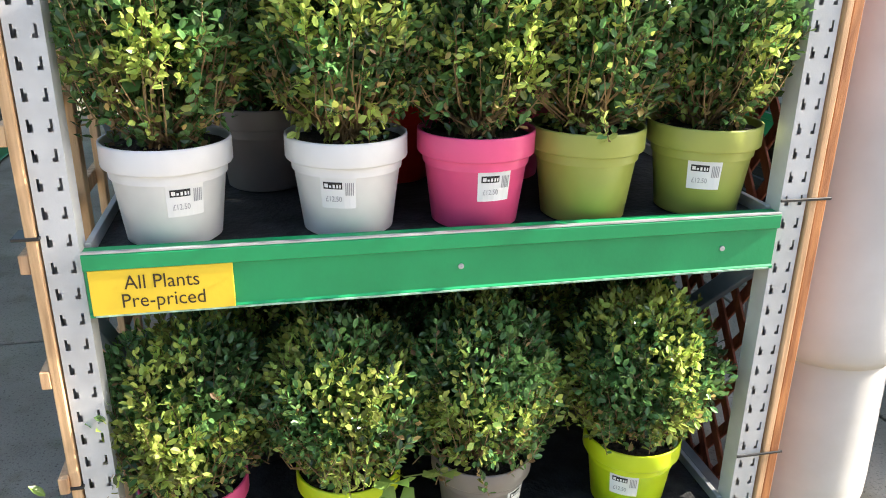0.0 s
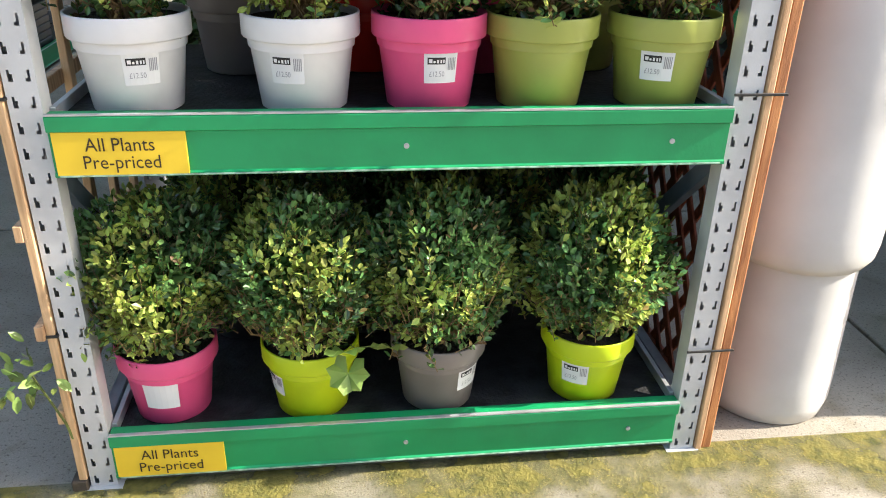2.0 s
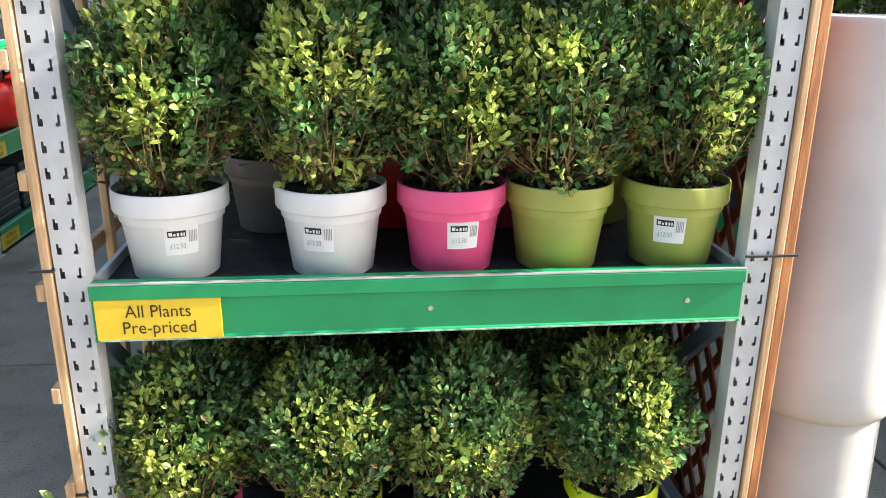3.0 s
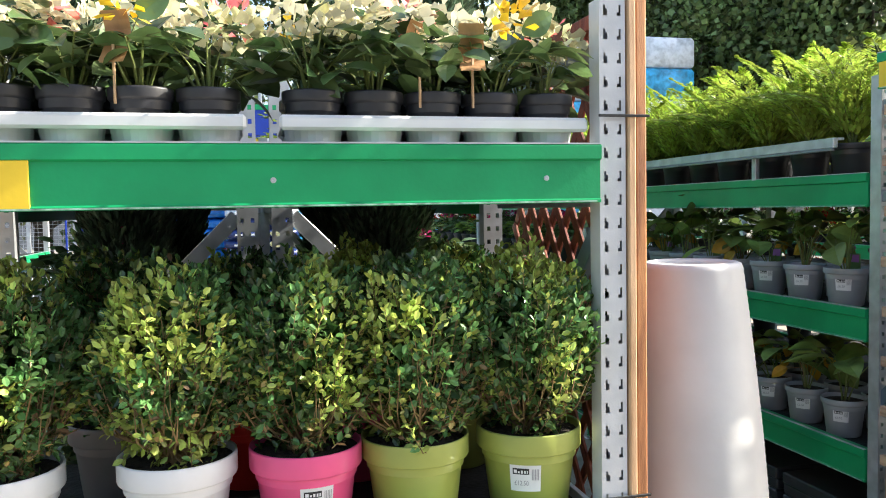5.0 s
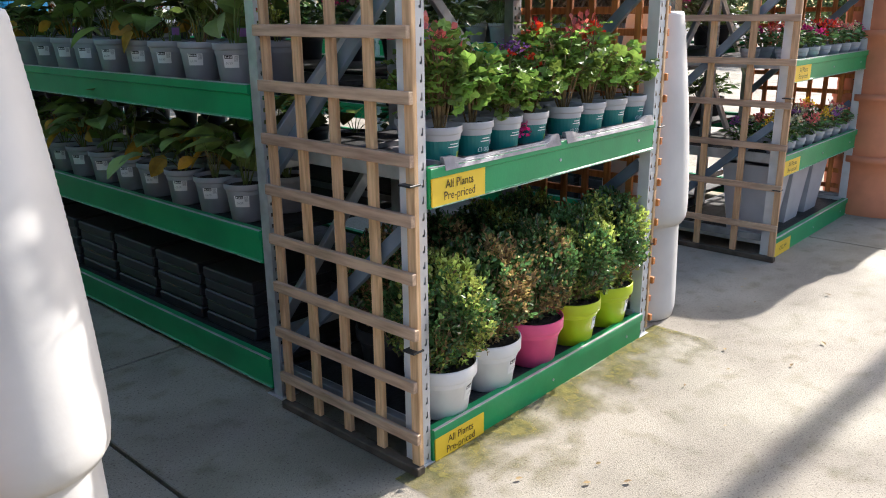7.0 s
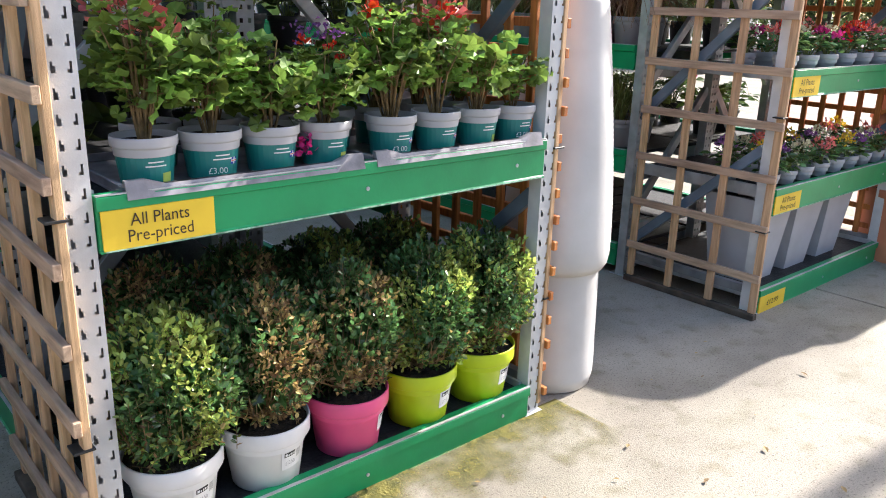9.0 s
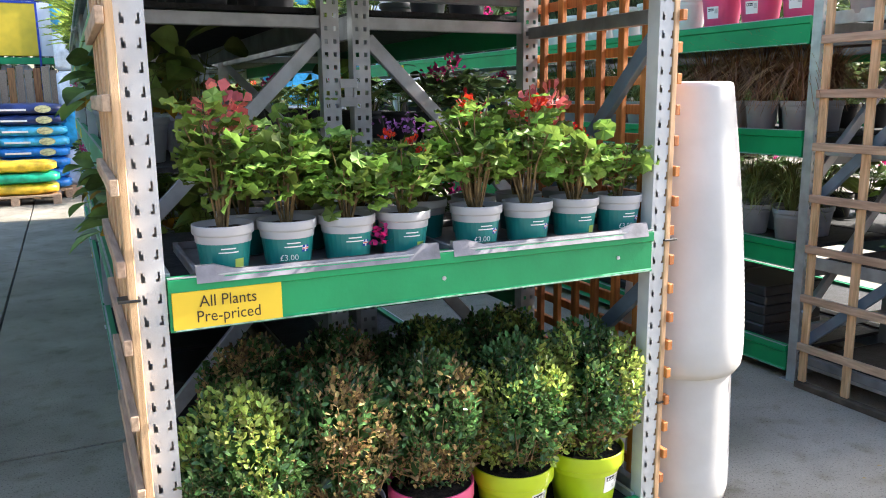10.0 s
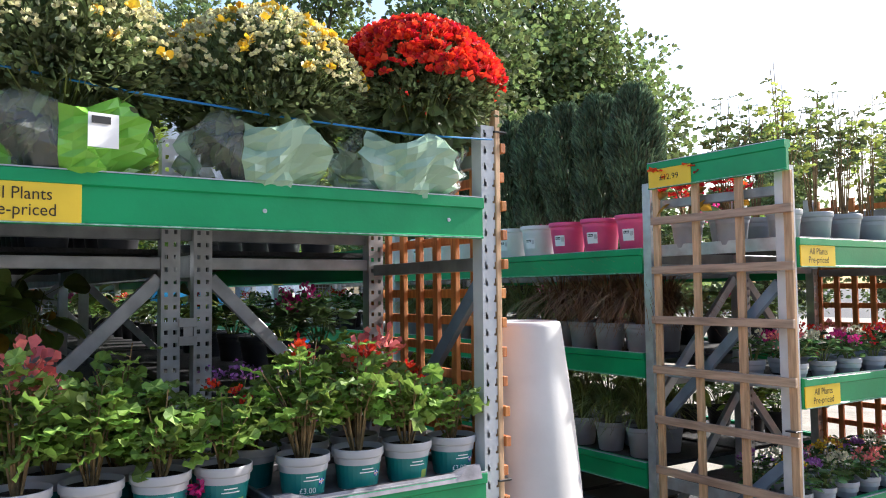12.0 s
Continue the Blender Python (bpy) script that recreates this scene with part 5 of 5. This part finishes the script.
for i in range(13):
    red_can(LX - 0.18, LY + 0.22 + 0.36 * i, 0.633)
    if i < 13:
        plant("potted_perennial", "leafy green perennial in a grey pot", "plant", (LX - 0.12, LY + 0.25 + 0.3 * i, 1.153), LEAFY[i % 5], "potted perennials", GP, 40 * i)
for i in range(10):
    ob = thing("stacked_crate", "dark grey ribbed plastic crate stack on the bottom shelf", "crate", (LX - 0.45, LY + 0.15 + 0.42 * i, 0.129), "crates")
    for k in range(6):
        part("crate", Shape().box(0.006 * (k % 2), 0, 0.05 * k, 0.40, 0.36, 0.05 * k + 0.048, 0.006), BLACK_POT, ob)


# ---- compost bags, signs and fence at the end of the aisle ----
def bag(parent, x, y, z, w, d, h, mat, seed, band=None):
    gg = np.random.default_rng(seed)
    v, f, nx, ny = [], [], 9, 6
    for sgn in (1, -1):
        for i in range(nx):
            for j in range(ny):
                u, t = 2 * i / (nx - 1) - 1, 2 * j / (ny - 1) - 1
                k = (1 - abs(u) ** 4) * (1 - abs(t) ** 4)
                q = 1 - 0.10 * (abs(u * t) ** 3)
                v.append((x + u * q * w / 2, y + t * q * d / 2 + 0.012 * math.sin(u * 7 + seed), z + h / 2 + sgn * h / 2 * (0.45 + 0.55 * k ** 0.5) + gg.uniform(-0.012, 0.012)))
    m = nx * ny
    for i in range(nx - 1):
        for j in range(ny - 1):
            a = i * ny + j
            f.append((a, a + ny, a + ny + 1, a + 1))
            f.append((m + a, m + a + 1, m + a + ny + 1, m + a + ny))
    rim = [(i, 0) for i in range(nx)] + [(nx - 1, j) for j in range(1, ny)] + [(i, ny - 1) for i in range(nx - 2, -1, -1)] + [(0, j) for j in range(ny - 2, 0, -1)]
    rim = [i * ny + j for i, j in rim]
    f += [(m + a, m + c, c, a) for a, c in zip(rim, rim[1:] + rim[:1])]
    b = part("bag", Shape().add(v, f), mat, parent, "", True)
    if band:
        part("printed_band", Shape().box(x - w * 0.36, y - d / 2 - 0.016, z + h * 0.36, x - w * 0.02, y - d / 2 + 0.01, z + h * 0.52, 0.001), band, b)
        e = Shape().lathe([(0.0, -0.002), (0.10, -0.002), (0.105, 0.01), (0.0, 0.012)], 16)
        part("emblem", e, BUD_PETAL, b).matrix_basis = pose(x + w * 0.2, y - d / 2 - 0.008, z + h * 0.5, 90) @ Matrix.Diagonal((1, 0.5, 1, 1))
    return b


def bag_pile(x, y, rows, w, mats, label, seed, d=0.55, h=0.16, band=None):
    ob = thing("bag_stack", label, "compost bags", (x, y, 0), "bag stacks")
    part("pallet", Shape().box(-w / 2, -d / 2, 0.10, w / 2, d / 2, 0.13, 0.004), TIMBER_GREY, ob)
    for px in (-w / 2, -0.05, w / 2 - 0.1):
        part("pallet_block", Shape().box(px, -d / 2, 0.0, px + 0.1, d / 2, 0.10, 0.004), TIMBER_GREY, ob)
    for k in range(rows):
        m = mats[k * len(mats) // rows]
        bag(ob, random.uniform(-0.02, 0.02), random.uniform(-0.02, 0.02), 0.13 + h * 0.93 * k, w, d, h, m, seed + k, band)
    return ob


bag_pile(0.54, 11.6, 11, 1.05, (NAVY_BAG, NAVY_BAG, NAVY_BAG, NAVY_BAG, WHITE_WRAP), "tall pallet of navy compost bags in shrink wrap", 1, band=PAPER)
bag_pile(0.84, 12.3, 13, 0.9, (CYAN_BAG, CYAN_BAG, CYAN_BAG, CYAN_BAG, CYAN_BAG, TAUPE_POT), "tall pallet of bright blue compost bags", 20)
bag_pile(1.72, 11.6, 3, 1.1, (YELLOW_BAG, TEAL_BAG, YELLOW_BAG), "low pallet of yellow and green compost bags", 40)
bag_pile(1.95, 12.3, 8, 0.95, (BLUE_BAG, BLUE_BAG, CYAN_BAG, NAVY_BAG), "pallet of blue top soil bags", 50, band=PAPER)
bag_pile(-0.5, 11.9, 10, 1.2, (WHITE_WRAP, BLUE_BAG), "tall pallet of white and blue bags", 60)

ob = thing("fence_panels", "brown timber boards leaning in a row", "timber", (1.0, 13.3, 0))
for i in range(26):
    part("board", Shape().box(0.115 * i, 0.02 * (i % 2), 0.02, 0.115 * i + 0.10, 0.02 * (i % 2) + 0.018, 1.85 + 0.03 * math.sin(i * 2.1), 0.003), TIMBER_EDGE if i % 3 == 0 else TIMBER_GREY, ob)

ob = thing("sign_board", "long blue and yellow shop banner above compost bags", "sign", (-5.5, 13.6, 0.14))
part("blue_strip", Shape().box(0, 0, 2.72, 9.5, 0.05, 3.15, 0.005), BLUE_SIGN, ob, "blue printed banner strip")
part("green_strip", Shape().box(0, -0.01, 3.15, 9.5, 0.05, 3.24, 0.005), GREEN, ob)
part("green_strip", Shape().box(0, -0.01, 1.78, 9.5, 0.05, 1.88, 0.005), GREEN, ob)
for i in range(6):
    c = part("yellow_panel", Shape().box(0.15 + 1.55 * i, -0.015, 1.90, 1.45 + 1.55 * i, 0.04, 2.70, 0.01), YELLOW, ob)
    part("poster", Shape().box(0.35 + 1.55 * i, -0.022, 2.05, 0.80 + 1.55 * i, -0.016, 2.58, 0.002), PAPER if i % 2 else NAVY_BAG, c)
    part("blue_frame", Shape().box(0.13 + 1.55 * i, -0.03, 2.68, 1.47 + 1.55 * i, -0.018, 2.71, 0.003).box(0.13 + 1.55 * i, -0.03, 0.0, 0.16 + 1.55 * i, -0.018, 2.68, 0.003).box(1.44 + 1.55 * i, -0.03, 0.0, 1.47 + 1.55 * i, -0.018, 2.68, 0.003), BLUE_SIGN, ob, "thin blue tubular frame")
    part("poster_line", Shape().box(0.42 + 1.55 * i, -0.026, 2.42, 0.73 + 1.55 * i, -0.023, 2.50), TEAL if i % 2 else YELLOW, c)
    part("white_gap", Shape().box(1.47 + 1.55 * i, -0.01, 1.90, 1.68 + 1.55 * i, 0.03, 2.70, 0.003), PAPER, ob)
for i in range(5):
    part("sign_post", Shape().box(0.1 + 2.3 * i, 0.05, -0.14, 0.16 + 2.3 * i, 0.11, 3.3, 0.003), STEEL, ob)
part("exit_sign", Shape().box(5.1, -0.012, 2.86, 5.65, -0.004, 3.04, 0.002), PAPER, ob, "white exit sign with green arrow")
part("exit_arrow", Shape().box(5.14, -0.016, 2.90, 5.3, -0.013, 3.0, 0.001), TEAL_BAG, ob)
words("price", "£7.99", 0.13, INK, ob, pose(5.23, -0.03, 2.22))

ob = thing("wire_fence", "tall mesh security fence with coiled razor wire on top", "fence", (-9, 14.6, 0))
s = Shape()
for i in range(15):
    part("fence_post", Shape().box(1.6 * i, 0, 0, 1.6 * i + 0.06, 0.06, 4.7, 0.004), FENCE_WIRE, ob)
for k in range(60):
    s.box(0, 0.02, 0.3 + 0.065 * k, 22.4, 0.024, 0.305 + 0.065 * k)
for k in range(280):
    s.box(0.08 * k, 0.026, 0.2, 0.08 * k + 0.005, 0.03, 4.2)
part("wire_mesh", s, FENCE_WIRE, ob)
coil = [(0.0 + 22.0 * i / 900, 0.05 + 0.3 * math.cos(i * 0.42), 4.55 + 0.3 * math.sin(i * 0.42)) for i in range(900)]
part("razor_wire", Shape().tube(coil, 0.012, 0.012, 4), FENCE_WIRE, ob)


# ---- pallets of wrapped goods beyond the runs, trees, far shed ----
for i, (x, y) in enumerate(((7.65, 13.0), (6.2, 13.4), (2.9, 12.8))):
    ob = thing("wrapped_pallet", "tall pallet of goods in white and blue shrink wrap", "pallet", (x, y, 0), "wrapped pallets")
    for k in range((8, 8, 5)[i]):
        s = Shape().box(-0.55, -0.5, 0.15 + 0.55 * k, 0.55, 0.5, 0.68 + 0.55 * k, 0.05)
        part("wrapped_layer", s, WHITE_WRAP if (k + i) % 3 else CYAN_BAG, ob, "", True)
    part("pallet", Shape().box(-0.6, -0.5, 0, 0.6, 0.5, 0.15, 0.005), TIMBER_GREY, ob)
ob = thing("parked_van", "white van with a red and blue stripe, far off", "van", (-2.6, 17.0, 0))
part("van_body", Shape().box(0, 0, 0.3, 4.6, 1.9, 2.05, 0.14), WHITE_POT, ob)
part("red_stripe", Shape().box(0.1, -0.006, 0.75, 4.5, 0.0, 0.92), RED_PLASTIC, ob)
part("blue_stripe", Shape().box(0.1, -0.006, 0.93, 4.5, 0.0, 1.06), BLUE_SIGN, ob)
for wx in (0.8, 3.7):
    part("wheel", Shape().lathe([(0, -0.1), (0.2, -0.1), (0.33, -0.08), (0.34, 0), (0.33, 0.08), (0.2, 0.1), (0, 0.1)], 24), BLACK_POT, ob).matrix_basis = pose(wx, 0.1, 0.34, 90)


def tree_pieces(seed, h, r, n=9000):
    gg = np.random.default_rng(seed)
    tr = Shape().tube([(0, 0, 0), (0.1, 0.05, h * 0.3), (0.0, 0.1, h * 0.65), (0.1, 0, h * 0.92)], 0.22, 0.04, 8)
    centres = []
    for i in range(26):
        a = gg.uniform(0, 2 * math.pi)
        t = gg.uniform(0.22, 1.0)
        q = r * (1.05 - 0.75 * t ** 2) * gg.uniform(0.35, 1.0)
        c = np.array([q * math.cos(a), q * math.sin(a), h * t])
        centres.append(c)
        b = np.array([0.05, 0.05, h * max(0.15, t - 0.22)])
        tr.tube([b, (b + c) / 2 + np.array([0, 0, -0.1]), c], 0.06, 0.015, 5)
    at, way = [], []
    for c in centres:
        k = n // 26
        p, d = shell(k, gg, 0.25, 0.25, gg.uniform(0, 9))
        at.append(c + p * np.array([1, 1, 0.8]) * r * gg.uniform(0.30, 0.50))
        way.append(d + gg.normal(size=d.shape) * 0.7)
    return [("trunk", tr.mesh("trunk", BARK, True)), ("crown", Shape().leaves(np.concatenate(at), np.concatenate(way), 0.145, (SMALL_LEAF[0] * np.array([1.4, 1, 1]), SMALL_LEAF[1]), gg, 1.2).mesh("crown", TREE_LEAF))]


TREES = [tree_pieces(200 + i, h, r, 17000) for i, (h, r) in enumerate(((7.4, 2.6), (6.0, 2.2), (8.3, 2.8)))]
gt = random.Random(11)
for i, (x, y, k) in enumerate(((-11, 19, 0), (-7.5, 18, 1), (-4, 18.5, 2), (-0.8, 17.2, 1), (2.2, 18, 0), (4.8, 17, 1), (7.6, 17.2, 0), (9.6, 15.2, 2), (11.6, 14.2, 0), (13.9, 13.6, 2), (15.6, 12.2, 1), (24.0, 14.5, 1), (13, 17, 0), (27.0, 11, 1), (5.8, 20, 2), (-15, 16, 2), (30.5, 7.5, 1), (12.0, 12.6, 2), (14.6, 12.8, 0))):
    plant("tree", "dense dark green broadleaf tree along the yard's edge", "tree", (x, y, 0), TREES[k], "trees", None, gt.uniform(0, 360))
ob = thing("store_building", "plain pale store building with a flat roof behind the camera", "building", (-20, -16, 0))
part("wall", Shape().box(0, 0, 0, 45, 6, 6, 0.02), SHED, ob)
part("roof", Shape().box(-0.2, -0.2, 6, 45.2, 6.2, 6.25, 0.02), STEEL_DARK, ob)
part("shop_window", Shape().box(16, 6.0, 0.3, 26, 6.05, 2.8, 0.01), STEEL_DARK, ob)

# ---- post whose shadow crosses the yard ----
ob = thing("lamp_post", "tall plain galvanised steel post at the yard's far side", "post", (10.6, 0.1, 0))
part("pole", Shape().tube([(0, 0, 0), (0, 0, 6.2)], 0.07, 0.06, 12), STEEL, ob, "", True)
part("base_plate", Shape().box(-0.15, -0.15, 0, 0.15, 0.15, 0.02, 0.003), STEEL, ob)

# ---- moss on the concrete ----
gm = np.random.default_rng(3)
for x0, x1, y0, y1 in ((-0.6, 1.75, 0.85, 1.36), (2.42, 4.1, 1.02, 1.42)):
    n = 12
    xs = [x0 + (x1 - x0) * i / n for i in range(n + 1)]
    whole("moss", Shape().add([(x, y0, 0.003) for x in xs] + [(x, y1, 0.003) for x in xs], [(i, i + 1, n + 2 + i, n + 1 + i) for i in range(n)]), MOSS, "thin green-brown moss growing over concrete", "moss", "moss patches", "stuff")
for i in range(26):
    x, y = gm.uniform(1.2, 5.5), gm.uniform(0.4, 1.35)
    ob = thing("fallen_leaf", "dry brown leaf lying on the concrete", "leaf", (x, y, 0.006), "fallen leaves", rz=gm.uniform(0, 360))
    part("blade", Shape().leaves([(0, 0, 0.003)], [(0, 1, 0.02)], gm.uniform(0.012, 0.035), OVAL, gm, 0.2), BOX_LEAF_DRY if i % 3 else TWIG, ob)

# shrubs on the top shelves behind the end bays
for X, fc in ((0.99, 1), (-0.21, -1)):
    shelf_row(X, 1.648, steps(2.5, 6.9, 0.3), CONE[:1] + LEAFY[:2] + FERN[:1], "potted_shrub", "green shrub in a black pot on the top shelf", "potted shrubs", (BLACK_POT, 0.085, 0.14), 2, 0.24, face=fc)
shelf_row(3.86, 1.648, steps(2.45, 9.4, 0.36), LEAFY[:3] + FERN[:1], "potted_shrub", "green shrub in a black pot on the top shelf", "potted shrubs", (BLACK_POT, 0.085, 0.14), 1, 0.24, face=1)
# plants filling the added run, so less light comes through the far trellis
for z in (0.633, 1.153, 1.648):
    shelf_row(6.78, z, steps(2.4, 6.4, 0.4), LEAFY + HOSTA[:1], "potted_perennial", "leafy green perennial in a black pot", "potted perennials", (BLACK_POT, 0.085, 0.14), 2, 0.26, face=1)
for z in (0.65, 1.172, 1.68):
    shelf_row(5.62, z, steps(4.95, 8.4, 0.42), LEAFY, "potted_perennial", "leafy green perennial in a black pot", "potted perennials", (BLACK_POT, 0.085, 0.14), 2, 0.26)
